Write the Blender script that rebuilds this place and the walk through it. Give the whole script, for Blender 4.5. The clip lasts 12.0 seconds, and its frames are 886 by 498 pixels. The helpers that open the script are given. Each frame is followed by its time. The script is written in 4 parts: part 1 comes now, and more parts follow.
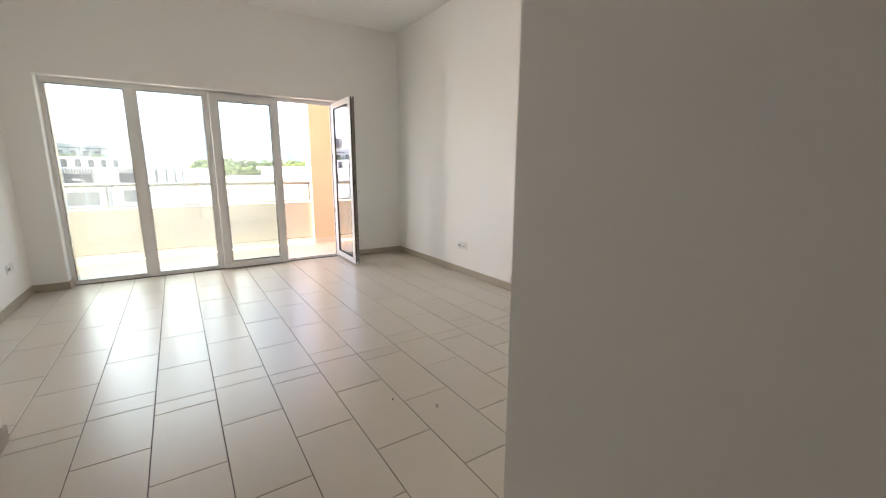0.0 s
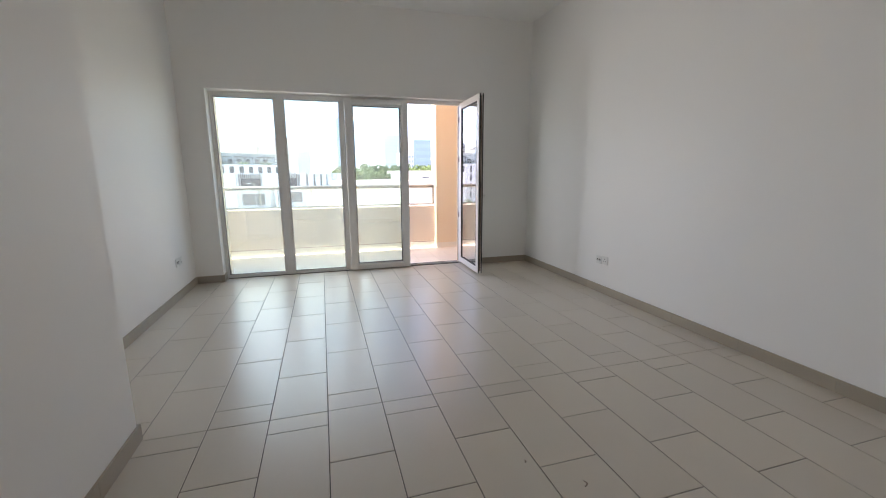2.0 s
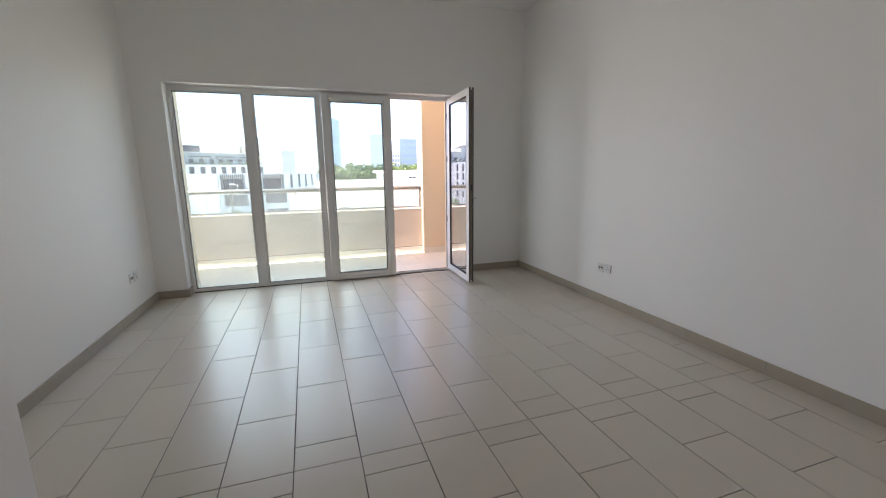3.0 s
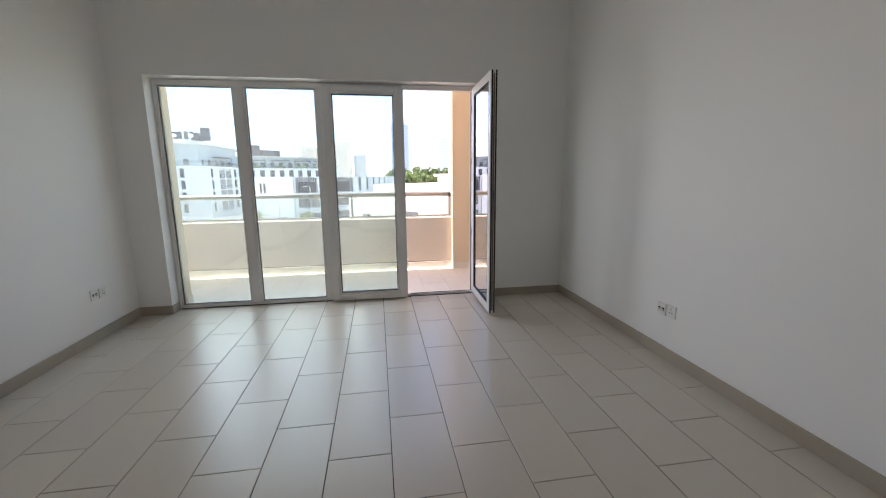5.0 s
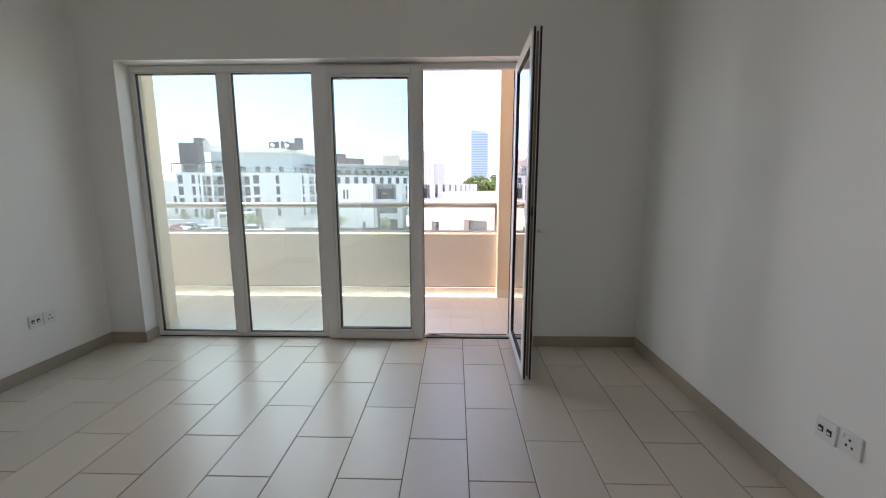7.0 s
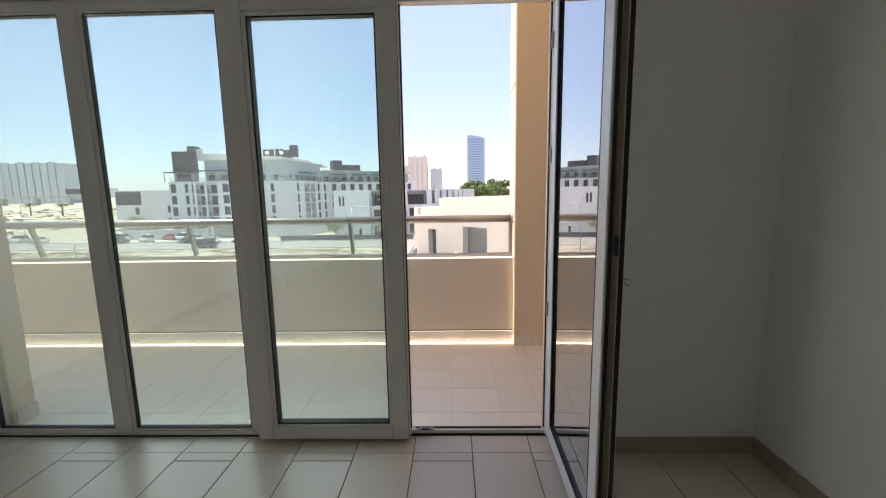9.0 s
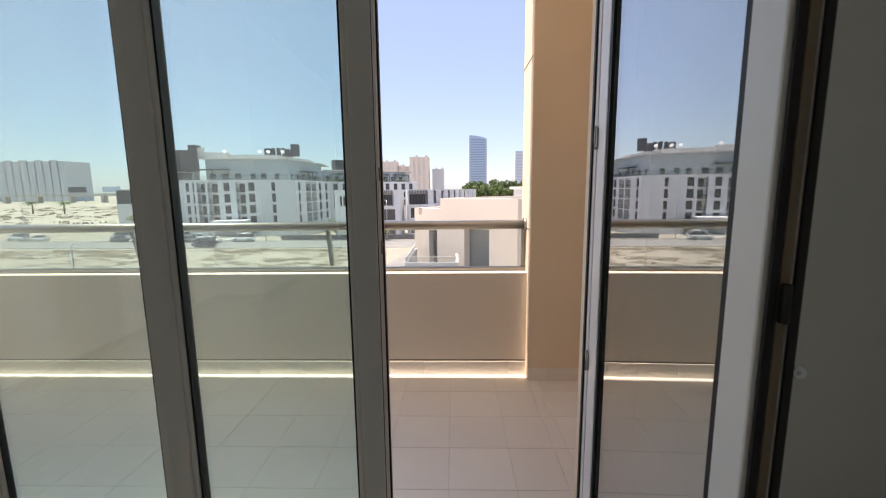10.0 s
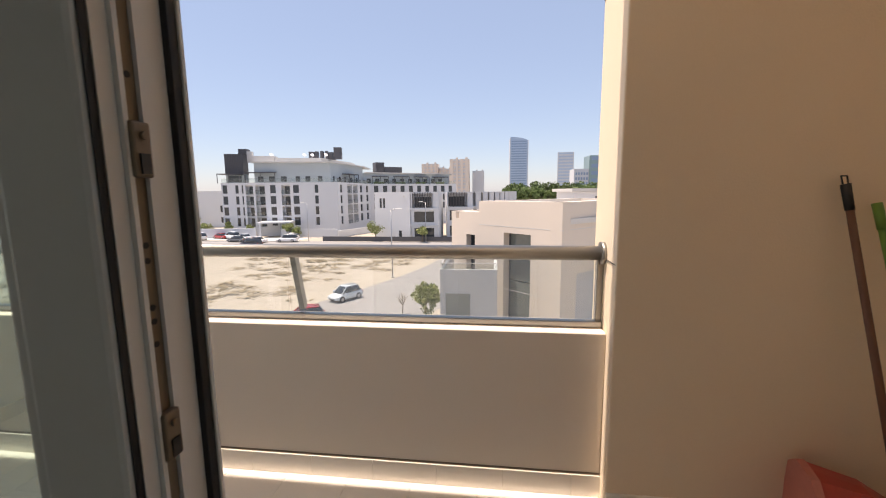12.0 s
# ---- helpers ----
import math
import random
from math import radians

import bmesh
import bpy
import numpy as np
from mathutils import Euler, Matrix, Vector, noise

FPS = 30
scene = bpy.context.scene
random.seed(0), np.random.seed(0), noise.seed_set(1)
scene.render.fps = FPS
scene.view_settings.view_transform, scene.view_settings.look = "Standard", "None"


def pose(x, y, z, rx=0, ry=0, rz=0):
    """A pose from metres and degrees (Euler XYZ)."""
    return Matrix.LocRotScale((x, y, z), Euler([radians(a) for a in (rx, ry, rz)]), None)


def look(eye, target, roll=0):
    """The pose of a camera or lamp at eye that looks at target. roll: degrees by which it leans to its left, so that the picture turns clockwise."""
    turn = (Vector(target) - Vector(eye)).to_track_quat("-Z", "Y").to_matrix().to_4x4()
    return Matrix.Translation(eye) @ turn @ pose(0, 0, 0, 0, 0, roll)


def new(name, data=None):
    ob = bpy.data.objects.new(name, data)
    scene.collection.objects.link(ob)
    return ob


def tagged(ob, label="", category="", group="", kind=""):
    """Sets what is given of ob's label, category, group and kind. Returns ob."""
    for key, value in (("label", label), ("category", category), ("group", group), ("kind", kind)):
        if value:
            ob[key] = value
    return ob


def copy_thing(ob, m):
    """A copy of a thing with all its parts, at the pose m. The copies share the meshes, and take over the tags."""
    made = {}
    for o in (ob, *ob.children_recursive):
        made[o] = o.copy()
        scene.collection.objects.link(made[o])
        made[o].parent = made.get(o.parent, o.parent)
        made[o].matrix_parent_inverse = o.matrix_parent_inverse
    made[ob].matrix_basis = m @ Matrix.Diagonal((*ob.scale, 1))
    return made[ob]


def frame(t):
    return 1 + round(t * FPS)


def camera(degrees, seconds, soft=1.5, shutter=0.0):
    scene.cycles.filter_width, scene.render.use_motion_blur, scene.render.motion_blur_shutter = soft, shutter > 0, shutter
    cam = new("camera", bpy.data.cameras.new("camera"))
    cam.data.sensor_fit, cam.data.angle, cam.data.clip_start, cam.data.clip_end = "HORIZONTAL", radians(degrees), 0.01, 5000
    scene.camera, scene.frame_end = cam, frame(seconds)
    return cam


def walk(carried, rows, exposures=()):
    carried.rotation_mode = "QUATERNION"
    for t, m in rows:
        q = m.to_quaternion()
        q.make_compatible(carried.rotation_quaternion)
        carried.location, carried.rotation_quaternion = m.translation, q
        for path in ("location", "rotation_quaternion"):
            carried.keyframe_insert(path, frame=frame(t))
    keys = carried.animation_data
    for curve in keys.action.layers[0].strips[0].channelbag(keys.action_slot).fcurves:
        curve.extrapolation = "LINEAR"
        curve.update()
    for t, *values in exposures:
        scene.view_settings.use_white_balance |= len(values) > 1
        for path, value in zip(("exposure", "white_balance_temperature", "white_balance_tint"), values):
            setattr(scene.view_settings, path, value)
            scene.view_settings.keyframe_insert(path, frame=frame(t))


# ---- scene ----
cam = camera(94.9, 12.0, soft=1.1, shutter=0.15)
PATH = [
    (0, (1.372, -5.778, 1.291), (2.441, -4.132, 0.907), 0.2),
    (0.5, (1.378, -5.555, 1.289), (2.157, -3.75, 0.923), 0.0),
    (1, (1.387, -5.409, 1.293), (1.995, -3.537, 0.937), -0.1),
    (1.5, (1.434, -5.349, 1.288), (1.981, -3.46, 0.924), -0.2),
    (2, (1.481, -5.298, 1.274), (2.035, -3.412, 0.907), -0.3),
    (2.5, (1.519, -5.12, 1.273), (2.105, -3.244, 0.902), -0.5),
    (3, (1.589, -4.905, 1.302), (2.202, -3.038, 0.929), -0.7),
    (5, (2.308, -4.185, 1.303), (2.617, -2.241, 0.95), -0.58),
    (5.5, (2.515, -3.961, 1.305), (2.664, -1.997, 0.958), -0.17),
    (6, (2.646, -3.712, 1.308), (2.697, -1.742, 0.971), 0.04),
    (6.5, (2.754, -3.443, 1.316), (2.736, -1.47, 0.986), -0.05),
    (7, (2.857, -3.155, 1.294), (2.798, -1.181, 0.98), -0.07),
    (9, (2.838, -1.871, 1.305), (2.789, 0.107, 1.016), -0.95),
    (9.5, (2.831, -1.563, 1.288), (2.782, 0.416, 1.004), -0.76),
    (10, (2.848, -1.239, 1.299), (2.792, 0.739, 1.011), -0.64),
    (10.5, (2.855, -0.931, 1.309), (2.769, 1.046, 1.021), -0.19),
    (11, (2.876, -0.647, 1.303), (2.746, 1.328, 1.011), -0.24),
    (11.5, (2.911, -0.405, 1.303), (2.725, 1.566, 1.017), -0.3),
    (12, (2.881, -0.174, 1.316), (2.634, 1.792, 1.040), -0.6),
]
EXPO = [(0.0, 3.3, 7650, 27), (0.6, 3.05, 7250, 26), (1.5, 2.8, 6950, 26), (3.0, 2.6, 6900, 26), (5.0, 2.36, 6900, 26), (7.0, 2.2, 6950, 25), (9.0, 1.45, 7300, 22), (9.5, 1.32, 7350, 22), (10.5, 1.0, 7300, 20), (12.0, 0.85, 7500, 20)]
walk(cam, [(t, look(eye, goal, roll)) for t, eye, goal, roll in PATH], EXPO)

# ---- world, sun ----
TO_SUN = Vector((-0.30, 0.01, 1.0)).normalized()
world = bpy.data.worlds.new("sky")
scene.world = world
world.use_nodes = True
wn = world.node_tree
sky = wn.nodes.new("ShaderNodeTexSky")
sky.sky_type = 'NISHITA'
sky.sun_disc = False
sky.sun_elevation = math.asin(TO_SUN.z)
sky.sun_rotation = math.atan2(TO_SUN.x, TO_SUN.y)
sky.air_density, sky.dust_density, sky.ozone_density = 1.0, 0.4, 2.0
wn.nodes["Background"].inputs[1].default_value = 0.12
haze = wn.nodes.new("ShaderNodeMix")
haze.data_type = 'RGBA'
haze.inputs["Factor"].default_value = 0.6
haze.inputs["B"].default_value = (1.85, 2.55, 3.8, 1)
wn.links.new(sky.outputs[0], haze.inputs["A"])
wn.links.new(haze.outputs["Result"], wn.nodes["Background"].inputs[0])
sun = new("sun", bpy.data.lights.new("sun", 'SUN'))
sun.data.energy, sun.data.angle, sun.data.color = 4.5, radians(0.53), (1.0, 0.95, 0.88)
sun.matrix_world = look(TO_SUN * 60, (0, 0, 0))
scene.cycles.max_bounces, scene.cycles.diffuse_bounces = 16, 8
# added lamps boost the window's sky light, slanted since the end pier shuts one side
for px in (0.66, 1.28, 1.90):
    fill_lamp = new("window_fill_lamp", bpy.data.lights.new("window_fill_lamp", 'AREA'))
    fill_lamp.data.shape, fill_lamp.data.size, fill_lamp.data.size_y = 'RECTANGLE', 0.6, 1.95
    fill_lamp.data.energy, fill_lamp.data.spread, fill_lamp.data.color = 1.2, radians(125), (0.91, 1.0, 1.02)
    fill_lamp.matrix_world = look((px, 0.42, 1.2), (px + 1.0, -1.3, 0.9))

# ---- materials ----
def mat(name, color, rough=0.6, metal=0.0, vary=0.06, scale=3.0, grain=60.0, bump=0.05, tint=None, spec=0.5, coat=0.0, rnd=0.0, dist=0.01, rv=0.06):
    """A procedural surface: base colour, broad stains and fine grain, bump, and an optional shift per object."""
    m = bpy.data.materials.new(name)
    m.use_nodes = True
    nt = m.node_tree
    b = nt.nodes["Principled BSDF"]
    b.inputs["Metallic"].default_value = metal
    b.inputs["Specular IOR Level"].default_value = spec
    b.inputs["Coat Weight"].default_value = coat
    tc = nt.nodes.new("ShaderNodeTexCoord")
    n1 = nt.nodes.new("ShaderNodeTexNoise")
    n1.inputs["Scale"].default_value, n1.inputs["Detail"].default_value = scale, 5
    n2 = nt.nodes.new("ShaderNodeTexNoise")
    n2.inputs["Scale"].default_value, n2.inputs["Detail"].default_value = grain, 3
    for n in (n1, n2):
        nt.links.new(tc.outputs["Object"], n.inputs["Vector"])
    mix = nt.nodes.new("ShaderNodeMix")
    mix.data_type = 'RGBA'
    dark = tint or tuple(c * (1 - 2.2 * vary) for c in color)
    lite = tuple(min(1, c * (1 + vary)) for c in color)
    mix.inputs["A"].default_value, mix.inputs["B"].default_value = (*dark, 1), (*lite, 1)
    f = nt.nodes.new("ShaderNodeMath")
    f.operation = 'MULTIPLY_ADD'
    f.inputs[1].default_value, f.inputs[2].default_value = 0.35, 0.0
    f2 = nt.nodes.new("ShaderNodeMath")
    f2.operation = 'MULTIPLY_ADD'
    f2.use_clamp = True
    f2.inputs[1].default_value = 0.65
    nt.links.new(n2.outputs["Fac"], f.inputs[0])
    nt.links.new(n1.outputs["Fac"], f2.inputs[0])
    nt.links.new(f.outputs[0], f2.inputs[2])
    nt.links.new(f2.outputs[0], mix.inputs["Factor"])
    out = mix.outputs["Result"]
    if rnd:
        oi = nt.nodes.new("ShaderNodeObjectInfo")
        mr = nt.nodes.new("ShaderNodeMapRange")
        mr.inputs["To Min"].default_value, mr.inputs["To Max"].default_value = 1 - rnd, 1 + rnd
        hs = nt.nodes.new("ShaderNodeHueSaturation")
        nt.links.new(oi.outputs["Random"], mr.inputs["Value"])
        nt.links.new(mr.outputs["Result"], hs.inputs["Value"])
        nt.links.new(out, hs.inputs["Color"])
        out = hs.outputs["Color"]
    nt.links.new(out, b.inputs["Base Color"])
    rr = nt.nodes.new("ShaderNodeMapRange")
    rr.inputs["To Min"].default_value, rr.inputs["To Max"].default_value = max(0.02, rough - rv), min(1, rough + rv)
    nt.links.new(n1.outputs["Fac"], rr.inputs["Value"])
    nt.links.new(rr.outputs["Result"], b.inputs["Roughness"])
    if bump:
        bp = nt.nodes.new("ShaderNodeBump")
        bp.inputs["Strength"].default_value, bp.inputs["Distance"].default_value = bump, dist
        nt.links.new(n2.outputs["Fac"], bp.inputs["Height"])
        nt.links.new(bp.outputs["Normal"], b.inputs["Normal"])
    return m


def glass(name, tint, gloss=0.04, rough=0.0, power=2.6, dust=0.0):
    """A thin pane: tinted see-through with a mirror-like gloss that grows at grazing angles."""
    m = bpy.data.materials.new(name)
    m.use_nodes = True
    nt = m.node_tree
    nt.nodes.remove(nt.nodes["Principled BSDF"])
    tr, gl, mx, lw, pw, sc = (nt.nodes.new("ShaderNode" + k) for k in ("BsdfTransparent", "BsdfGlossy", "MixShader", "LayerWeight", "Math", "Math"))
    tr.inputs[0].default_value = (*tint, 1)
    gl.inputs["Roughness"].default_value = rough
    lw.inputs["Blend"].default_value = 0.5
    pw.operation, sc.operation = 'POWER', 'MULTIPLY_ADD'
    pw.inputs[1].default_value = power
    sc.inputs[1].default_value, sc.inputs[2].default_value = 0.9, gloss
    nt.links.new(lw.outputs["Facing"], pw.inputs[0])
    nt.links.new(pw.outputs[0], sc.inputs[0])
    nt.links.new(sc.outputs[0], mx.inputs[0])
    film, tl, dn, dm = (nt.nodes.new("ShaderNode" + k) for k in ("MixShader", "BsdfTranslucent", "TexNoise", "Math"))
    tl.inputs[0].default_value = (0.8, 0.77, 0.72, 1)
    dn.inputs["Scale"].default_value, dn.inputs["Detail"].default_value = 2.5, 4
    dm.operation = 'MULTIPLY'
    dm.inputs[1].default_value = dust * 2
    nt.links.new(dn.outputs[0], dm.inputs[0])
    nt.links.new(dm.outputs[0], film.inputs[0])
    nt.links.new(tr.outputs[0], film.inputs[1])
    nt.links.new(tl.outputs[0], film.inputs[2])
    nt.links.new(film.outputs[0], mx.inputs[1])
    nt.links.new(gl.outputs[0], mx.inputs[2])
    nt.links.new(mx.outputs[0], nt.nodes["Material Output"].inputs[0])
    return m


M_WALL = mat("wall_paint", (0.87, 0.86, 0.84), 0.55, vary=0.012, scale=0.8, grain=220, bump=0.04, dist=0.002)
M_BOUNCECUT = mat("dark_bounce_cut", (0.13, 0.075, 0.04), 0.5, vary=0.15, scale=4, grain=70, bump=0.05)
M_CEIL = mat("ceiling_paint", (0.86, 0.86, 0.85), 0.8, vary=0.01, bump=0.02)
M_TILE = mat("floor_tile", (0.60, 0.535, 0.45), 0.30, vary=0.035, scale=2.2, grain=90, bump=0.02, rnd=0.035, dist=0.002, spec=0.85, rv=0.015)
M_GROUT = mat("grout", (0.075, 0.066, 0.058), 0.9, vary=0.15, scale=6, bump=0.2)
M_SKIRT = mat("skirting_tile", (0.40, 0.345, 0.275), 0.4, vary=0.05, rnd=0.03, bump=0.03)
M_FRAME = mat("white_window_profile", (0.82, 0.81, 0.80), 0.35, vary=0.02, scale=4, bump=0.01)
M_GASKET = mat("black_rubber", (0.012, 0.012, 0.013), 0.6, vary=0.1)
M_CHANNEL = mat("brown_channel", (0.24, 0.185, 0.13), 0.45, metal=0.4, vary=0.1)
M_STEEL = mat("brushed_steel", (0.36, 0.35, 0.33), 0.38, metal=0.9, vary=0.05, grain=180, bump=0.02)
M_PLATE = mat("white_plastic", (0.78, 0.78, 0.76), 0.3, vary=0.01, bump=0)
M_DARK = mat("dark_plastic", (0.02, 0.02, 0.02), 0.5, vary=0.05, bump=0)
M_GLASS = glass("tinted_pane", (0.815, 0.935, 0.90), 0.075, dust=0.055)
M_LEAFGLASS = glass("reflective_pane", (0.82, 0.93, 0.91), 0.22, power=1.9, dust=0.04)
M_CLEAR = glass("clear_pane", (0.93, 0.95, 0.94), 0.04, dust=0.07)
M_CREAM = mat("cream_render", (0.84, 0.70, 0.53), 0.85, vary=0.035, scale=1.2, grain=160, bump=0.25, dist=0.003)
M_PARAPET = mat("pale_cream_render", (0.79, 0.70, 0.605), 0.85, vary=0.035, scale=1.2, grain=160, bump=0.25, dist=0.003)
M_CREAMTILE = mat("cream_tile", (0.85, 0.79, 0.71), 0.40, vary=0.04, rnd=0.03, bump=0.03)
M_GROOVE = mat("groove_shade", (0.20, 0.155, 0.115), 0.9, vary=0.25, scale=9, bump=0.1)
M_CHROME = mat("polished_steel", (0.78, 0.78, 0.77), 0.18, metal=1.0, vary=0.03, bump=0)
M_BALGROUT = mat("pale_grout", (0.80, 0.74, 0.66), 0.9, vary=0.1)

# ---- helpers for meshes ----
def bx(bm, x0, x1, y0, y1, z0, z1, m=None):
    """A box, optionally moved by the matrix m."""
    co = [(x, y, z) for z in (z0, z1) for y in (y0, y1) for x in (x0, x1)]
    vs = [bm.verts.new(m @ Vector(c) if m else c) for c in co]
    for f in ((0, 2, 3, 1), (4, 5, 7, 6), (0, 1, 5, 4), (2, 6, 7, 3), (0, 4, 6, 2), (1, 3, 7, 5)):
        bm.faces.new([vs[i] for i in f])
    return vs


def tube(bm, a, b, r0, r1=None, n=10, caps=True):
    """A tapered round bar from a to b."""
    a, b = Vector(a), Vector(b)
    r1 = r0 if r1 is None else r1
    q = (b - a).to_track_quat('Z', 'Y').to_matrix()
    rings = []
    for p, r in ((a, r0), (b, r1)):
        rings.append([bm.verts.new(p + q @ Vector((r * math.cos(i * math.tau / n), r * math.sin(i * math.tau / n), 0))) for i in range(n)])
    for i in range(n):
        f = bm.faces.new((rings[0][i], rings[0][(i + 1) % n], rings[1][(i + 1) % n], rings[1][i]))
        f.smooth = n > 6
    if caps:
        bm.faces.new(rings[0][::-1])
        bm.faces.new(rings[1])


def prism(bm, pts, z0, z1):
    """An upright prism on a plan outline that runs anticlockwise."""
    lo = [bm.verts.new((x, y, z0)) for x, y in pts]
    hi = [bm.verts.new((x, y, z1)) for x, y in pts]
    for i in range(len(pts)):
        j = (i + 1) % len(pts)
        bm.faces.new((lo[i], lo[j], hi[j], hi[i]))
    bm.faces.new(lo[::-1])
    bm.faces.new(hi)


def boxes(*rows, bevel=0.0, m=None):
    bm = bmesh.new()
    for r in rows:
        bx(bm, *r, m=m)
    if bevel:
        bmesh.ops.bevel(bm, geom=bm.edges[:], offset=bevel, segments=2, affect='EDGES', profile=0.5, clamp_overlap=True)
    return bm


def part(name, bm, material, parent=None, label="", at=None):
    """Links a bmesh as one mesh object under a thing or a part."""
    me = bpy.data.meshes.new(name)
    bm.normal_update()
    bm.to_mesh(me)
    bm.free()
    me.materials.append(material)
    ob = new(name, me)
    ob.parent = parent
    if at:
        ob.location = at
    if label:
        ob["label"] = label
    return ob


def share(name, me, parent, at, rz=0.0, scale=None):
    ob = new(name, me)
    ob.parent = parent
    ob.location = at
    ob.rotation_euler = (0, 0, rz)
    if scale:
        ob.scale = scale
    return ob


def thing(name, label, category, at=(0, 0, 0), rz=0.0, group="", kind=""):
    ob = new(name)
    ob.location = at
    ob.rotation_euler = (0, 0, rz)
    ob.empty_display_size = 0.2
    return tagged(ob, label, category, group, kind)


def ring(x0, x1, y0, y1, z0, z1, w, wb=None, wt=None):
    """Four butted bars round an upright opening."""
    wb, wt = w if wb is None else wb, w if wt is None else wt
    return [(x0, x0 + w, y0, y1, z0, z1), (x1 - w, x1, y0, y1, z0, z1), (x0 + w, x1 - w, y0, y1, z0, z0 + wb), (x0 + w, x1 - w, y0, y1, z1 - wt, z1)]

# ---- the room's shell ----
ZC = 3.24


def setting(name, bm, material, label, category):
    return tagged(part(name, bm, material), label, category, kind="structure")


setting("wall_window", boxes((-0.2, 0.29, 0, 0.23, 0, ZC), (3.43, 4.5, 0, 0.23, 0, ZC), (0.29, 3.43, 0, 0.23, 2.215, ZC)), M_WALL,
        "white painted wall round the wide balcony window", "wall")
setting("wall_left", boxes((-0.2, 0, -3.18, 0, 0, ZC)), M_WALL, "white painted plain side wall with a socket pair", "wall")
setting("wall_pier", boxes((-0.2, 0.56, -9, -3.18, 0, ZC), bevel=0.004), M_WALL, "white painted wall block that narrows the entrance", "wall")
setting("wall_right", boxes((4.3, 4.5, -5.444, 0, 0, ZC)), M_WALL, "long white painted side wall with a socket pair", "wall")
setting("wall_back", boxes((1.868, 4.3, -5.444, -5.244, 0, ZC), (1.868, 2.07, -9, -5.444, 0, ZC)), M_WALL, "white painted corner wall beside the passage", "wall")
# unseen end wall, coloured dark to cut bounced light in the passage
setting("wall_passage_end", boxes((0.5605, 1.8675, -6.7, -6.5, 0, ZC)), M_BOUNCECUT, "unseen dark brown wall that closes the passage and cuts bounce", "wall")
setting("ceiling", boxes((-0.2, 4.5, -9.2, 0.23, ZC, ZC + 0.2)), M_CEIL, "plain white painted ceiling", "ceiling")
floor = setting("floor", boxes((-0.2, 4.5, -9.2, 0.23, -0.25, -0.003)), M_GROUT, "greige rectangular floor tiles in half bond with dark joints", "floor")

# baseboards of tile
base = tagged(new("baseboard"), "greige tile skirting along the foot of the walls", "baseboard", kind="structure")


def skirting(a, b, owner, mesh_mat, h=0.085, t=0.012, step=0.59, first=0.0):
    """Tile pieces along the line a-b, standing out to the left of it."""
    a, b = Vector(a), Vector(b)
    run = (b - a).length
    ang = math.atan2(b.y - a.y, b.x - a.x)
    s = first - step
    while s < run:
        lo, hi = max(0, s), min(run, s + step) - 0.0015
        if hi - lo > 0.01:
            p = part("skirting_tile", boxes((0, hi - lo, 0, t, 0, h), bevel=0.0012), mesh_mat, owner)
            p.location = a + (b - a).normalized() * lo
            p.rotation_euler = (0, 0, ang)
        s += step


skirting((4.3, -5.23, 0), (4.3, 0, 0), base, M_SKIRT, first=0.2)
skirting((4.288, 0, 0), (3.445, 0, 0), base, M_SKIRT)
skirting((0.29, 0, 0), (0.0, 0, 0), base, M_SKIRT)
skirting((0.29, 0.139, 0), (0.29, -0.012, 0), base, M_SKIRT)
skirting((0.0, -0.012, 0), (0.0, -3.18, 0), base, M_SKIRT, first=0.3)
skirting((0.012, -3.18, 0), (0.56, -3.18, 0), base, M_SKIRT)
skirting((0.56, -3.168, 0), (0.56, -6.5, 0), base, M_SKIRT, first=0.4)
skirting((1.868, -6.5, 0), (1.868, -5.232, 0), base, M_SKIRT)
skirting((1.868, -5.244, 0), (4.288, -5.244, 0), base, M_SKIRT)


# ---- window with four bays, the last one a door that stands open ----
win = tagged(new("window_1"), "wide white-framed balcony window of fixed panes and a sash", "window", kind="structure")
FY0, FY1 = 0.140, 0.182
part("window_frame", boxes((0.29, 0.312, FY0, FY1, 0, 2.212), (3.315, 3.43, FY0, FY1, 0, 2.212), (0.312, 3.315, FY0, FY1, 2.165, 2.212),
                           (0.312, 2.6, FY0, FY1, 0, 0.03), (2.6, 3.315, FY0 + 0.012, FY1, 0, 0.026), bevel=0.003), M_FRAME, win)
part("mullion", boxes((0.998, 1.079, FY0 - 0.002, FY1, 0.03, 2.165), bevel=0.004), M_FRAME, win)
part("mullion", boxes((1.755, 1.800, FY0 - 0.002, FY1, 0.03, 2.165), bevel=0.004), M_FRAME, win)


def fixed_light(x0, x1):
    z0, z1 = 0.03, 2.165
    bead = part("glazing_bead", boxes(*ring(x0, x1, FY0 + 0.006, FY0 + 0.02, z0, z1, 0.02, wb=0.012, wt=0.010), bevel=0.004), M_FRAME, win)
    part("gasket", boxes(*ring(x0 + 0.0205, x1 - 0.0205, FY0 + 0.010, FY0 + 0.0335, z0 + 0.0125, z1 - 0.0105, 0.004)), M_GASKET, bead, "black rubber gasket")
    part("pane", boxes((x0 + 0.018, x1 - 0.018, FY0 + 0.027, FY0 + 0.033, z0 + 0.01, z1 - 0.008)), M_GLASS, win, "green-tinted glass pane").visible_shadow = False
    part("outer_bead", boxes(*ring(x0, x1, FY0 + 0.034, FY1 - 0.002, z0, z1, 0.018), bevel=0.003), M_FRAME, win)


fixed_light(0.312, 0.998)
fixed_light(1.079, 1.755)

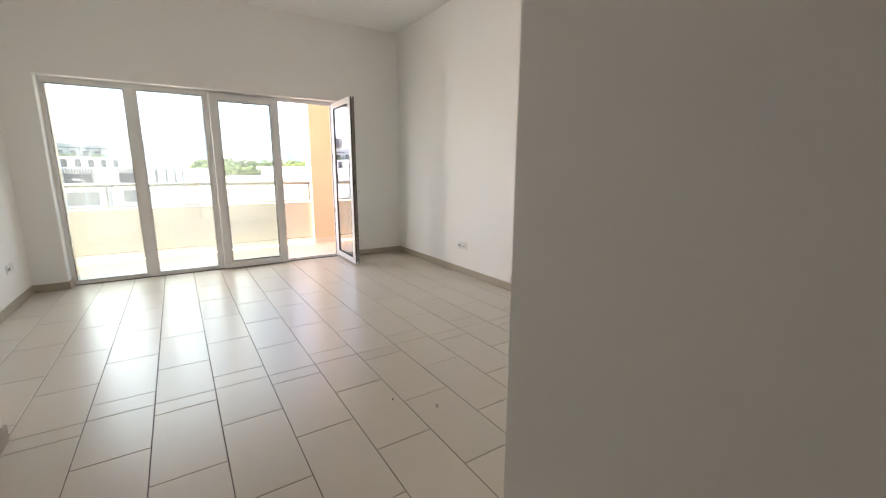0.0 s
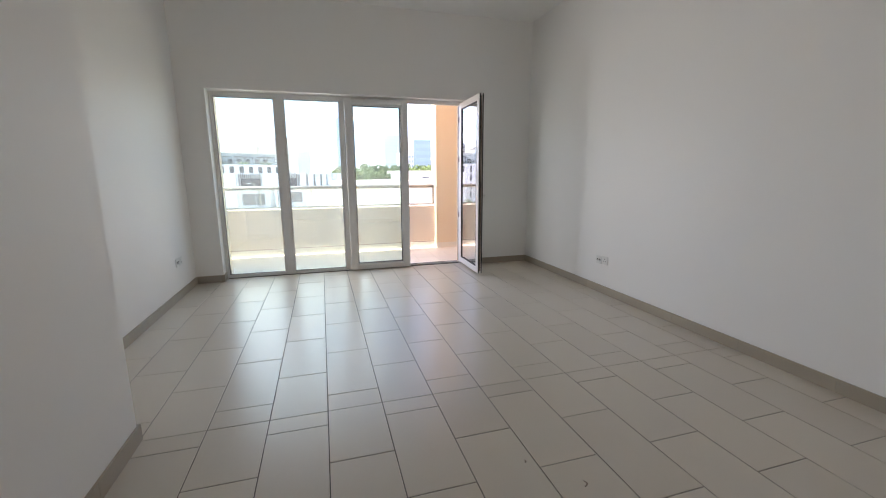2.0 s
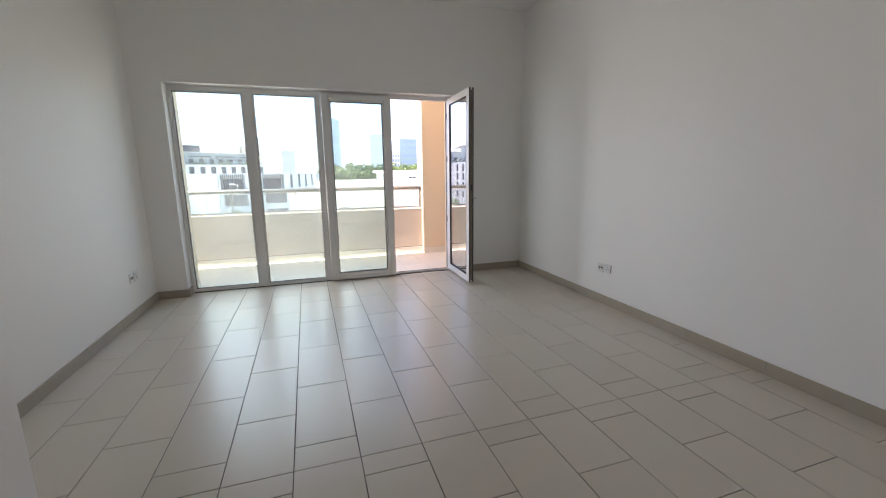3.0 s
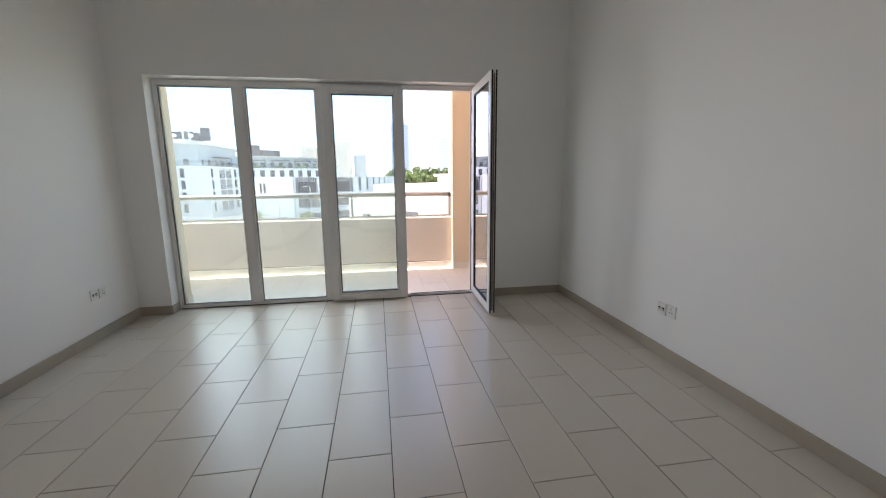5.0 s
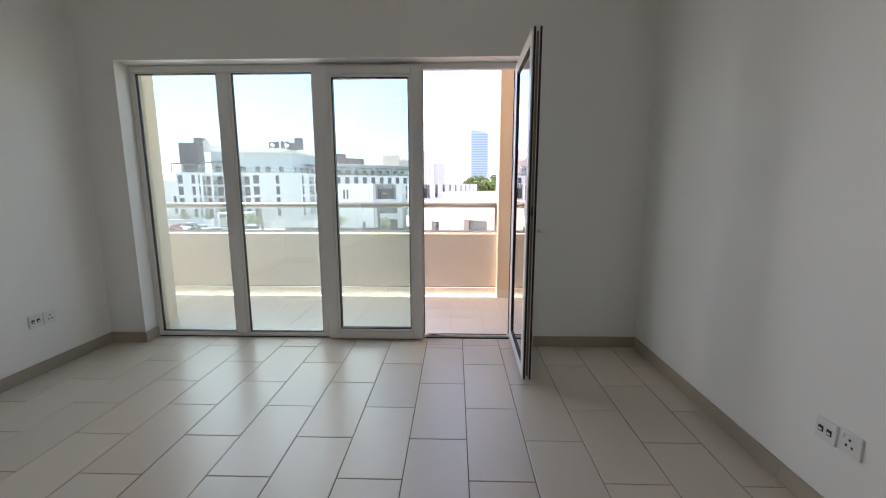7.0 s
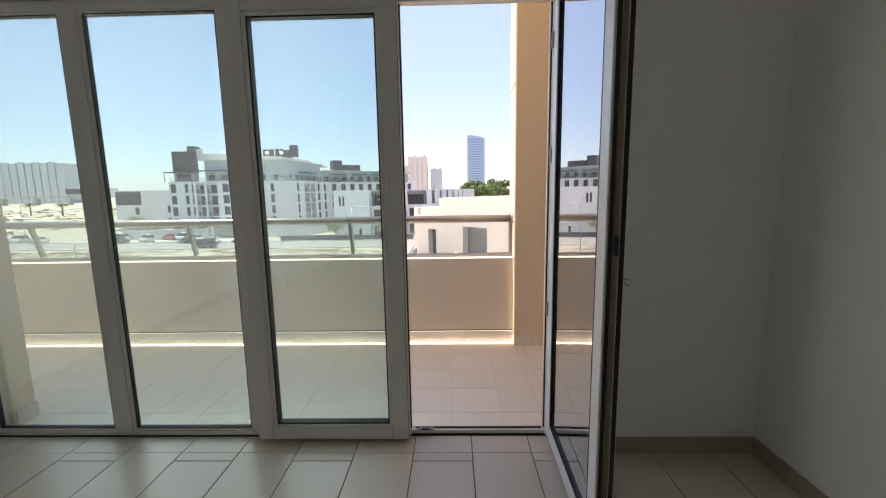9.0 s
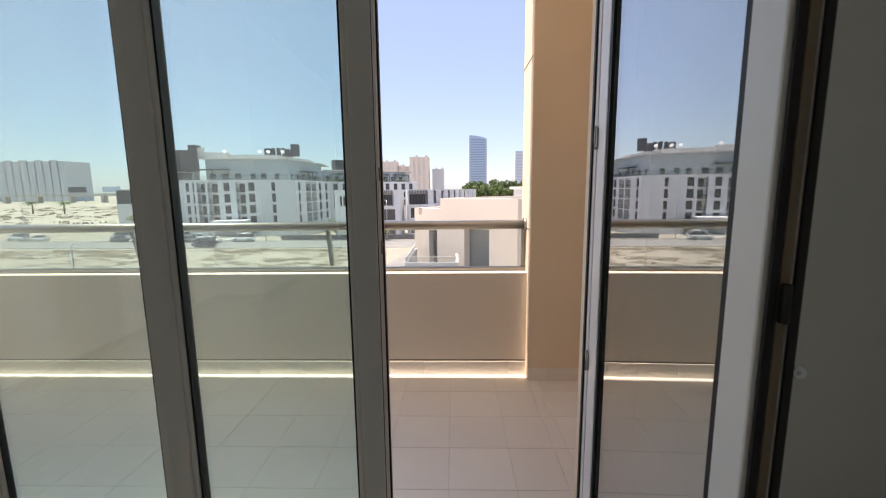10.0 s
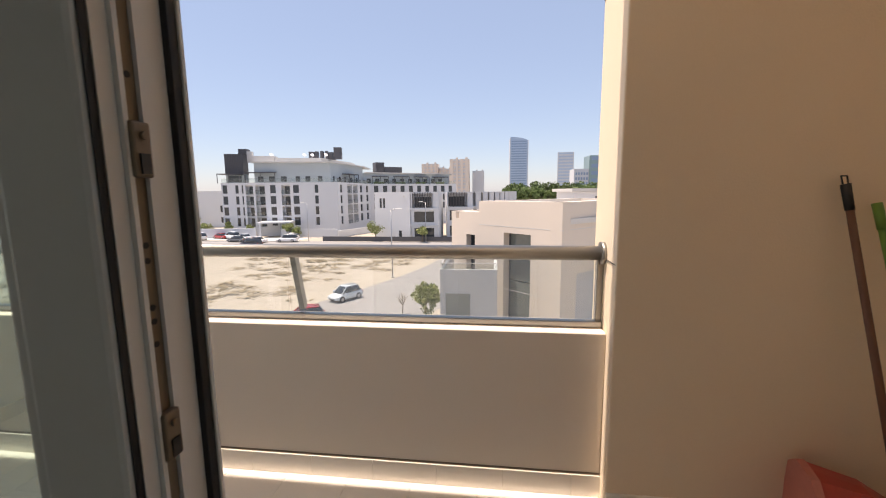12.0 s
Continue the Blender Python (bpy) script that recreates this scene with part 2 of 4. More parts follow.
# thin black strip draws the shadow gap where the frame meets the floor
part("floor_gap_shade", boxes((0.312, 1.80, FY0 - 0.005, FY0 - 0.0005, 0.0006, 0.007), (2.606, 3.31, FY0 + 0.004, FY0 + 0.0115, 0.0006, 0.007)), M_GASKET, win, "black strip for the shadow gap under the frame")
# closed sash of the third bay
sash = part("sash", boxes(*ring(1.802, 2.594, 0.088, 0.165, 0.012, 2.185, 0.080, wb=0.062, wt=0.062), bevel=0.006), M_FRAME, win)
part("glazing_bead", boxes(*ring(1.882, 2.514, 0.096, 0.13, 0.074, 2.123, 0.018), bevel=0.004), M_FRAME, sash)
part("gasket", boxes(*ring(1.9005, 2.4955, 0.104, 0.145, 0.0925, 2.1045, 0.007)), M_GASKET, sash, "black rubber gasket")
part("pane", boxes((1.897, 2.499, 0.134, 0.140, 0.089, 2.108)), M_GLASS, sash, "green-tinted glass pane").visible_shadow = False
for z in (0.09, 2.1):
    part("hinge", boxes((1.789, 1.8015, 0.112, 0.128, z - 0.05, z + 0.05), bevel=0.003), M_FRAME, sash)

# the locking edge of the sash, seen at close range
SX = 2.5942
edge = [("gasket", 0.0925, 0.0993, 0.0012, M_GASKET), ("rebate", 0.0997, 0.114, 0.002, M_FRAME), ("rib", 0.1144, 0.1188, 0.006, M_FRAME),
        ("lock_channel", 0.1192, 0.1334, 0.0015, M_CHANNEL), ("rib", 0.1338, 0.1380, 0.005, M_FRAME), ("rebate", 0.1384, 0.1650, 0.0025, M_FRAME)]
for nm, ya, yb, d, mm in edge:
    part(nm, boxes((SX, SX + d, ya, yb, 0.03, 2.17)), mm, sash, {"gasket": "black rubber gasket", "lock_channel": "brown metal lock channel"}.get(nm, ""))
part("sash_seal", boxes((2.5945, 2.6025, 0.1654, 0.1764, 0.027, 2.165), bevel=0.001), M_GASKET, win, "black rubber gasket")
part("window_lip", boxes((2.5945, 2.604, 0.1767, 0.1815, 0.027, 2.165), bevel=0.001), M_FRAME, win)
for z in (1.352, 1.108):
    k = part("strike_plate", boxes((SX + 0.0016, SX + 0.0098, 0.117, 0.1345, z - 0.022, z + 0.022), bevel=0.002), M_CHANNEL, sash, "brown metal strike plate")
    part("latch_slot", boxes((SX + 0.010, SX + 0.0113, 0.1215, 0.1305, z - 0.019, z - 0.003)), M_DARK, k, "dark latch slot")
    bm = bmesh.new()
    tube(bm, (SX + 0.0096, 0.1263, z + 0.011), (SX + 0.0128, 0.1263, z + 0.011), 0.0035, n=8)
    part("screw", bm, M_CHANNEL, k)
for z in (1.41, 1.275, 1.262, 1.222, 1.21, 1.19, 0.72, 0.60, 1.85, 1.75):
    bm = bmesh.new()
    tube(bm, (SX + 0.0013, 0.1263, z), (SX + 0.0022, 0.1263, z), 0.0028, n=8)
    part("screw_hole", bm, M_DARK, sash, "dark screw hole")

# threshold and jamb seal of the door opening
part("jamb_seal", boxes((3.309, 3.3146, 0.164, 0.179, 0.032, 2.16)), M_GASKET, win, "black rubber gasket")
part("threshold_rebate", boxes((2.625, 3.30, FY0 + 0.026, FY0 + 0.038, 0.0262, 0.031)), M_GASKET, win, "black rubber gasket")
kp = part("floor_keeper", boxes((2.64, 2.72, FY0 + 0.008, FY0 + 0.024, 0.0262, 0.036), bevel=0.003), M_STEEL, win, "steel keeper plate on the threshold")
part("keeper_slot", boxes((2.66, 2.70, FY0 + 0.0065, FY0 + 0.018, 0.029, 0.0365)), M_DARK, kp, "dark slot")

# the open door leaf, hinged at its end of the frame
leaf = tagged(new("door_1"), "white glazed balcony door leaf standing open into the room", "door", kind="structure")
leaf.location, leaf.rotation_euler = (3.314, 0.130, 0), (0, 0, radians(-91.3))
LW = 0.775
part("leaf_frame", boxes(*ring(0.0, LW, 0.0, 0.062, 0.03, 2.19, 0.078, wb=0.075, wt=0.075), bevel=0.005), M_FRAME, leaf)
part("glazing_bead", boxes(*ring(0.078, LW - 0.078, 0.030, 0.050, 0.105, 2.115, 0.016), bevel=0.004), M_FRAME, leaf)
part("gasket", boxes(*ring(0.0785, LW - 0.0785, 0.003, 0.013, 0.1055, 2.1145, 0.014)), M_GASKET, leaf, "black rubber gasket")
part("pane", boxes((0.082, LW - 0.082, 0.0135, 0.0195, 0.109, 2.111)), M_LEAFGLASS, leaf, "green-tinted glass pane").visible_shadow = False
part("edge_gasket", boxes((LW + 0.0005, LW + 0.006, 0.008, 0.020, 0.035, 2.185), (LW + 0.0005, LW + 0.006, 0.044, 0.056, 0.035, 2.185)), M_GASKET, leaf, "black rubber edge seal")
part("lock_rail", boxes((LW + 0.0005, LW + 0.004, 0.024, 0.038, 0.06, 2.16)), M_CHANNEL, leaf, "brown metal lock rail")
part("latch_bolt", boxes((LW + 0.0045, LW + 0.016, 0.024, 0.036, 1.10, 1.16), bevel=0.003), M_DARK, leaf, "dark latch bolt")
bm = boxes((LW - 0.055, LW - 0.025, 0.0625, 0.070, 0.935, 1.075), bevel=0.003)
esc = part("handle_plate", bm, M_FRAME, leaf)
bm = bmesh.new()
tube(bm, (LW - 0.04, 0.0705, 1.005), (LW - 0.04, 0.098, 1.005), 0.009, n=10)
tube(bm, (LW - 0.032, 0.098, 1.005), (LW - 0.145, 0.098, 1.000), 0.0095, 0.008, n=10)
part("handle", bm, M_CHROME, esc, "brushed steel lever handle")
for z in (0.70, 1.46, 1.98):
    bm = boxes((0.002, 0.012, -0.006, -0.0005, z - 0.032, z + 0.032), bevel=0.002)
    tube(bm, (-0.004, -0.004, z - 0.036), (-0.004, -0.004, z + 0.036), 0.0055, n=8)
    part("hinge", bm, M_STEEL, leaf, "steel hinge")


# ---- wall sockets ----
def socket(at, rz, double_data):
    s = thing("wall_socket" if not double_data else "data_outlet",
              "white data outlet with two ports on the wall" if double_data else "white three-pin wall socket with a switch",
              "data outlet" if double_data else "socket", at, rz, "outlets on the walls")
    part("plate", boxes((-0.043, 0.043, -0.009, 0, -0.043, 0.043), bevel=0.003), M_PLATE, s)
    if double_data:
        for x in (-0.018, 0.018):
            part("port", boxes((x - 0.010, x + 0.010, -0.0125, -0.0092, -0.012, 0.012), bevel=0.001), M_DARK, s, "dark port")
            part("port_cap", boxes((x - 0.007, x + 0.007, -0.0135, -0.0127, -0.008, 0.002)), M_PLATE, s)
    else:
        for x, z in ((0, 0.014), (-0.011, -0.010), (0.011, -0.010)):
            part("pin_hole", boxes((x - 0.0035, x + 0.0035, -0.0102, -0.0092, z - 0.0045, z + 0.0045)), M_DARK, s, "dark pin hole")
        part("switch", boxes((-0.034, -0.022, -0.0125, -0.0092, 0.012, 0.032), bevel=0.0012), M_PLATE, s)
    return s


socket((4.3, -1.668, 0.352), radians(-90), True)
socket((4.3, -1.765, 0.360), radians(-90), False)
socket((0.0, -0.585, 0.378), radians(90), True)
socket((0.0, -0.485, 0.376), radians(90), False)

# ---- balcony ----
# BZ and the left end are unseen, set high and open for more light
BX0, BX1, BZ = -3.0, 4.47, 4.0
bal = setting("balcony_floor", boxes((BX0 - 0.2, BX1 + 0.2, 0.23, 1.75, -0.25, -0.003)), M_BALGROUT, "beige square floor tiles of the balcony", "floor")
setting("balcony_facade", boxes((BX0 - 0.2, -0.2002, 0, 0.23, -0.25, BZ + 0.1)), M_CREAM, "cream rendered outer wall", "wall")
setting("balcony_facade", boxes((4.5002, 4.67, 0, 0.23, -0.25, BZ + 0.1)), M_CREAM, "cream rendered outer wall", "wall")
setting("balcony_render", boxes((-0.2, 0.10, 0.2302, 0.24, 0, BZ - 0.01)), M_CREAM, "cream render coat on the outer wall", "wall")
setting("balcony_render", boxes((3.318, BX1, 0.2302, 0.24, 0, BZ - 0.01)), M_CREAM, "cream render coat on the outer wall", "wall")
setting("balcony_render", boxes((0.3225, 3.3175, 0.2302, 0.24, 2.185, BZ - 0.01)), M_CREAM, "cream render coat over the window", "wall")
setting("balcony_reveal", boxes((3.314, 3.43, 0.183, 0.2300, 0, 2.215)), M_CREAM, "cream rendered outer reveal of the window", "wall")
setting("balcony_reveal", boxes((0.1002, 0.322, 0.2302, 0.36, 0, BZ - 0.01), bevel=0.006), M_CREAM, "cream rendered outer pier beside the window", "wall")
setting("balcony_parapet", boxes((BX0, 3.342, 1.50, 1.70, -0.0025, 0.735), bevel=0.006), M_PARAPET, "cream rendered balcony parapet", "parapet")
setting("balcony_column", boxes((3.342, BX1, 1.41, 1.75, -0.0025, BZ - 0.01), bevel=0.006), M_CREAM, "cream rendered pier at the balcony's end", "column")
setting("balcony_side_wall", boxes((BX1, BX1 + 0.2, 0.24, 1.75, -0.0025, BZ - 0.01)), M_CREAM, "cream rendered side wall of the balcony", "wall")
# end wall out of view, low so that extra sky light comes in
setting("balcony_side_wall", boxes((BX0 - 0.2, BX0, 0.24, 1.75, -0.0025, 0.735)), M_CREAM, "unseen cream rendered end wall, kept low to admit sky light", "wall")
setting("balcony_ceiling", boxes((BX0 - 0.2, BX1 + 0.2, 0.24, 1.49, BZ, BZ + 0.2)), M_CEIL, "cream rendered balcony soffit", "ceiling")
bskirt = tagged(new("balcony_skirting"), "beige tile skirting at the foot of the parapet", "skirting", kind="structure")
skirting((3.342, 1.50, 0), (BX0, 1.50, 0), bskirt, M_CREAMTILE, h=0.10, t=0.010, step=0.296, first=0.12)
skirting((BX1, 1.41, 0), (3.342, 1.41, 0), bskirt, M_CREAMTILE, h=0.09, t=0.010, step=0.296, first=0.1)

skirting((0.322, 0.36, 0), (0.322, 0.2405, 0), bskirt, M_CREAMTILE, h=0.09, t=0.010, step=0.296)
# proud dark strip paints the shade of the groove over the skirting
setting("skirting_joint", boxes((BX0, 3.341, 1.4975, 1.4998, 0.1015, 0.110)), M_GROOVE, "dark strip for the shaded groove over the parapet skirting", "trim")
rail = thing("railing", "brushed steel handrail over clear glass on the parapet", "railing", kind="structure")
bm = bmesh.new()
tube(bm, (BX0, 1.585, 1.056), (3.341, 1.585, 1.056), 0.031, n=20)
part("handrail", bm, M_STEEL, rail)
bm = bmesh.new()
tube(bm, (3.325, 1.585, 1.056), (3.3415, 1.585, 1.056), 0.048, n=20)
part("end_flange", bm, M_STEEL, rail)
part("bottom_channel", boxes((BX0, 3.341, 1.567, 1.603, 0.7355, 0.762), bevel=0.003), M_STEEL, rail)
for x in (-0.86, 0.545, 1.955, 3.33):
    lean = Matrix.Translation((x, 1.588, 1.03)) @ Matrix.Rotation(radians(0 if x > 3 else 14), 4, 'X')
    part("post", boxes((-0.014, 0.014, -0.004, 0.032, -0.28, 0.0), bevel=0.003, m=lean), M_STEEL, rail)
for x0, x1 in ((BX0, -0.888), (-0.880, 0.517), (0.525, 1.927), (1.935, 3.312)):
    part("glass_panel", boxes((x0, x1, 1.580, 1.590, 0.755, 1.03)), M_CLEAR, rail, "clear glass panel").visible_shadow = False
part("bottom_pocket", boxes((BX0, 3.341, 1.604, 1.66, 0.7355, 0.745)), M_STEEL, rail)
jt = setting("column_joint", boxes((3.3395, 3.3418, 1.418, 1.745, 1.033, 1.037), (3.3395, 3.3418, 1.418, 1.745, 2.110, 2.114)), M_GROUT, "thin dark render joints on the pier", "trim")

# ---- outdoors: ground, roads ----
GZ = -9.5
M_SAND = mat("sand", (0.41, 0.365, 0.30), 0.95, vary=0.12, scale=0.06, grain=1.3, bump=0.5, dist=0.08, spec=0.1)
M_ROAD = mat("pale_asphalt", (0.27, 0.26, 0.25), 0.9, vary=0.08, scale=0.2, grain=8, bump=0.2)
M_KERB = mat("concrete", (0.50, 0.48, 0.45), 0.85, vary=0.06, scale=1)
M_WHITE = mat("white_render", (0.63, 0.64, 0.655), 0.8, vary=0.025, scale=0.25, grain=14, bump=0.1)
M_GREYWALL = mat("pale_grey_render", (0.42, 0.47, 0.49), 0.8, vary=0.04, scale=0.4)
M_SLAB = mat("roof_concrete", (0.58, 0.57, 0.55), 0.85, vary=0.08, scale=0.6)
M_LOUVRE = mat("dark_grey_metal", (0.10, 0.10, 0.11), 0.5, metal=0.3, vary=0.08)
M_PANE = mat("dark_window_glass", (0.035, 0.045, 0.055), 0.08, vary=0.2, scale=0.5, spec=0.7, bump=0)
M_VPANE = mat("grey_green_window_glass", (0.17, 0.20, 0.19), 0.12, vary=0.25, scale=1.5, spec=0.7, bump=0)
M_VILLA = mat("villa_cream", (0.63, 0.56, 0.485), 0.85, vary=0.035, scale=0.5, grain=30, bump=0.15)
M_BALCGREY = mat("blue_grey_render", (0.46, 0.47, 0.48), 0.8, vary=0.03)
M_LEAF = mat("leaves", (0.15, 0.22, 0.07), 0.6, vary=0.35, scale=1.5, grain=20, bump=0, rnd=0.25)
M_LEAF2 = mat("pale_leaves", (0.26, 0.30, 0.10), 0.6, vary=0.3, scale=2, grain=20, bump=0)
M_BARK = mat("bark", (0.20, 0.15, 0.10), 0.9, vary=0.2, scale=4)
M_SCRUB = mat("dry_scrub", (0.32, 0.25, 0.15), 0.95, vary=0.3, scale=0.4, grain=10, bump=0)
M_TYRE = mat("tyre_rubber", (0.02, 0.02, 0.02), 0.8, vary=0.1)
M_RIM = mat("alloy", (0.45, 0.45, 0.46), 0.3, metal=0.8, vary=0.05)
M_BLUEGLASS = mat("blue_facade_glass", (0.40, 0.50, 0.63), 0.3, metal=0.5, vary=0.1, scale=0.05, grain=0.6, bump=0)
M_BLUEDARK = mat("dark_facade_band", (0.25, 0.34, 0.47), 0.3, metal=0.5, vary=0.1, scale=0.05, bump=0)
M_BEIGETOWER = mat("beige_tower_wall", (0.66, 0.59, 0.53), 0.85, vary=0.05, scale=0.03, grain=0.4, bump=0)
# next two wall colours are paled and blued to paint in distance haze
M_HAZEPALE = mat("haze_pale_wall", (0.54, 0.565, 0.60), 0.8, vary=0.05, scale=0.03, grain=0.4, bump=0)
M_HAZEBLUE = mat("haze_blue_wall", (0.48, 0.58, 0.68), 0.7, vary=0.05, scale=0.02, grain=0.3, bump=0)
M_GREENGLASS = mat("green_facade_glass", (0.26, 0.36, 0.36), 0.3, metal=0.4, vary=0.1, scale=0.1, bump=0)

ground = setting("ground", boxes((-3500, 3500, -300, 4500, GZ - 1, GZ)), M_SAND, "pale sandy open ground with dry scrub", "ground")


def strip(bm, pts, w, z):
    """A flat ribbon along a plan line."""
    prev = None
    for i, p in enumerate(pts):
        p = Vector(p)
        d = (Vector(pts[min(i + 1, len(pts) - 1)]) - Vector(pts[max(i - 1, 0)])).normalized()
        n = Vector((-d.y, d.x)) * w / 2
        cur = [bm.verts.new((*(p - n), z)), bm.verts.new((*(p + n), z))]
        if prev:
            bm.faces.new((prev[0], cur[0], cur[1], prev[1]))
        prev = cur


def kerb_line(bm, pts, w, z):
    prev = None
    for i, p in enumerate(pts):
        p = Vector(p)
        d = (Vector(pts[min(i + 1, len(pts) - 1)]) - Vector(pts[max(i - 1, 0)])).normalized()
        n = Vector((-d.y, d.x)) * w / 2
        cur = [bm.verts.new((*(p + n * a), b)) for a, b in ((-1, z), (-1, z + 0.15), (1, z + 0.15), (1, z))]
        if prev:
            for k in range(3):
                bm.faces.new((prev[k], cur[k], cur[k + 1], prev[k + 1]))
        prev = cur


NEAR = [(-17 + 0.0, 24), (-13.2, 32), (-9.6, 40), (-6.6, 48), (-4.2, 56), (-2.6, 64), (-2.0, 72), (-2.0, 79)]
bm = bmesh.new()
strip(bm, [(x + 2.6, y) for x, y in NEAR], 11.6, GZ + 0.02)
setting("road", bm, M_ROAD, "pale grey asphalt lane beside the sand", "road")
bm = bmesh.new()
strip(bm, [(-260, 92), (-120, 84), (-60, 81.5), (-20, 81), (60, 82)], 10.5, GZ + 0.03)
setting("road", bm, M_ROAD, "pale grey asphalt street before the white houses", "road")
bm = bmesh.new()
strip(bm, [(-78, 93.5), (-42, 91.5)], 7.0, GZ + 0.045)
setting("pavement", bm, M_KERB, "pale paved parking strip", "pavement")
bm = bmesh.new()
kerb_line(bm, [(-260, 97.4), (-120, 89.4), (-60, 86.9), (-20, 86.4), (60, 87.4)], 0.3, GZ)
kerb_line(bm, [(-260, 86.6), (-120, 78.6), (-60, 76.1), (-20, 75.6), (-6, 75.7)], 0.3, GZ)
setting("kerb", bm, M_KERB, "pale concrete kerb along the street", "kerb")


# ---- walls with real openings ----
def basis(a, b, z=0.0):
    """Facade space: x along a-b, y inwards, z up."""
    ax = (Vector((*b, 0)) - Vector((*a, 0))).normalized()
    m = Matrix(((ax.x, -ax.y, 0, a[0]), (ax.y, ax.x, 0, a[1]), (0, 0, 1, z), (0, 0, 0, 1)))
    return m


def pierced(bm, m, length, z0, z1, holes, t=0.35):
    """A wall slab with rectangular holes (x0, x1, z0, z1) right through it."""
    xs = sorted({0.0, length, *[h[0] for h in holes], *[h[1] for h in holes]})
    zs = sorted({z0, z1, *[h[2] for h in holes], *[h[3] for h in holes]})
    for k in range(len(zs) - 1):
        zc = (zs[k] + zs[k + 1]) / 2
        run = None
        for i in range(len(xs)):
            solid = i < len(xs) - 1 and not any(h[0] < (xs[i] + xs[i + 1]) / 2 < h[1] and h[2] < zc < h[3] for h in holes)
            if solid and run is None:
                run = xs[i]
            if not solid and run is not None:
                bx(bm, run, xs[i], 0, t, zs[k], zs[k + 1], m=m)
                run = None


def window(parent, m, h, t=0.35, frame_mat=None, bars=0):
    """A recessed window in a hole of a pierced wall."""
    x0, x1, z0, z1 = h
    w = part("window", boxes(*ring(x0, x1, t - 0.16, t - 0.08, z0, z1, 0.06), m=m), frame_mat or M_LOUVRE, parent)
    part("pane", boxes((x0 + 0.05, x1 - 0.05, t - 0.13, t - 0.11, z0 + 0.05, z1 - 0.05), m=m), M_PANE, w, "dark window glass")


def balcony(parent, m, h, depth=1.6, t=0.35):
    """A recessed balcony: side walls, back wall with a dark door, glass front."""
    x0, x1, z0, z1 = h
    back = part("balcony", boxes((x0, x1, depth, depth + 0.2, z0, z1), (x0 - 0.2, x0, t, depth, z0, z1), (x1, x1 + 0.2, t, depth, z0, z1),
                                 (x0, x1, 0, depth, z0 - 0.14, z0), m=m), M_WHITE, parent)
    part("door", boxes((x0 + 0.25 * (x1 - x0), x0 + 0.8 * (x1 - x0), depth - 0.05, depth - 0.005, z0, z1 - 0.35), m=m), M_PANE, back, "dark glazed door")
    part("glass_front", boxes((x0, x1, 0.04, 0.06, z0, z0 + 1.0), m=m), M_CLEAR, back, "clear glass balustrade")
    part("top_rail", boxes((x0, x1, 0.03, 0.07, z0 + 1.0, z0 + 1.04), m=m), M_LOUVRE, back)


# ---- apartment building ----
APT = thing("apartment_building", "white five-storey apartment building with terraces and roof plant", "building", (0, 0, GZ))
AC_, AL, AR, AR2 = (-37.7, 103.2), (-66.3, 97.0), (-36.4, 127.5), (-10.6, 147.0)
ROWS = (12.1, 9.3, 6.5, 3.7)
H, HR = 13.75, 14.95


def apt_side(a, b, cols, balcs, rows=ROWS, h=H):
    m = basis(a, b)
    ln = (Vector(b) - Vector(a)).length
    wins = [(c - w / 2, c + w / 2, z - 1.05, z + 1.05) for c, w in cols for z in rows]
    bals = [(x0, x1, z - 1.3, z + 1.2) for x0, x1 in balcs for z in rows]
    bm = bmesh.new()
    pierced(bm, m, ln, 0, h, wins + bals)
    part("wall", bm, M_WHITE, APT)
    for w in wins:
        window(APT, m, w)
    for b_ in bals:
        balcony(APT, m, b_)


apt_side(AL, AC_, [(0.9, 1.25), (3.9, 0.8), (5.25, 0.4), (12.8, 1.4), (18.6, 1.5), (23.8, 0.9)], [(6.0, 7.9), (8.4, 10.8), (14.9, 17.1)])
apt_side(AC_, AR, [(2.2, 1.3), (16.5, 1.8), (21.6, 1.8)], [(6.2, 9.6), (10.2, 13.6)])
apt_side(AR, AR2, [(2.0 + 3.1 * i, 1.5) for i in range(10)], [], rows=(12.1, 9.3, 6.5))
apt_side((-69.5, 121), (-66.3, 97.0), [(4, 1), (9, 1), (14, 1), (20, 1)], [])
# core that fills the inside, and the roof terrace
bm = bmesh.new()
prism(bm, [(-64.6, 99.6), (-39.9, 105.0), (-38.5, 128.8), (-12, 149.5), (-14, 160), (-67, 130)], 0, H - 0.6)
part("core", bm, M_GREYWALL, APT)
part("terrace", boxes((0, 29.2, 0.36, 2.4, H - 0.9, H - 0.58), m=basis(AL, AC_)), M_SLAB, APT)
part("terrace", boxes((0.3, 24.2, 0.36, 2.6, H - 0.9, H - 0.57), m=basis(AC_, AR)), M_SLAB, APT)


def penthouse(a, b, holes, h0, h1):
    m = basis(a, b)
    ln = (Vector(b) - Vector(a)).length
    bm = bmesh.new()
    hs = [(c - w / 2, c + w / 2, h0 + 0.9, h0 + 2.3) for c, w in holes]
    pierced(bm, m, ln, h0, h1, hs)
    part("penthouse_wall", bm, M_GREYWALL, APT)
    for q in hs:
        window(APT, m, q)


P_A, P_B, P_C, P_D = (-59.5, 101.2), (-40.4, 105.4), (-38.6, 127.0), (-13.2, 148.0)
penthouse(P_A, P_B, [(1.5, 1.5), (4.4, 1.6), (7.4, 1.6), (11.0, 1.2), (13.6, 1.3), (16.8, 1.2)], H - 0.6, HR + 4.0)
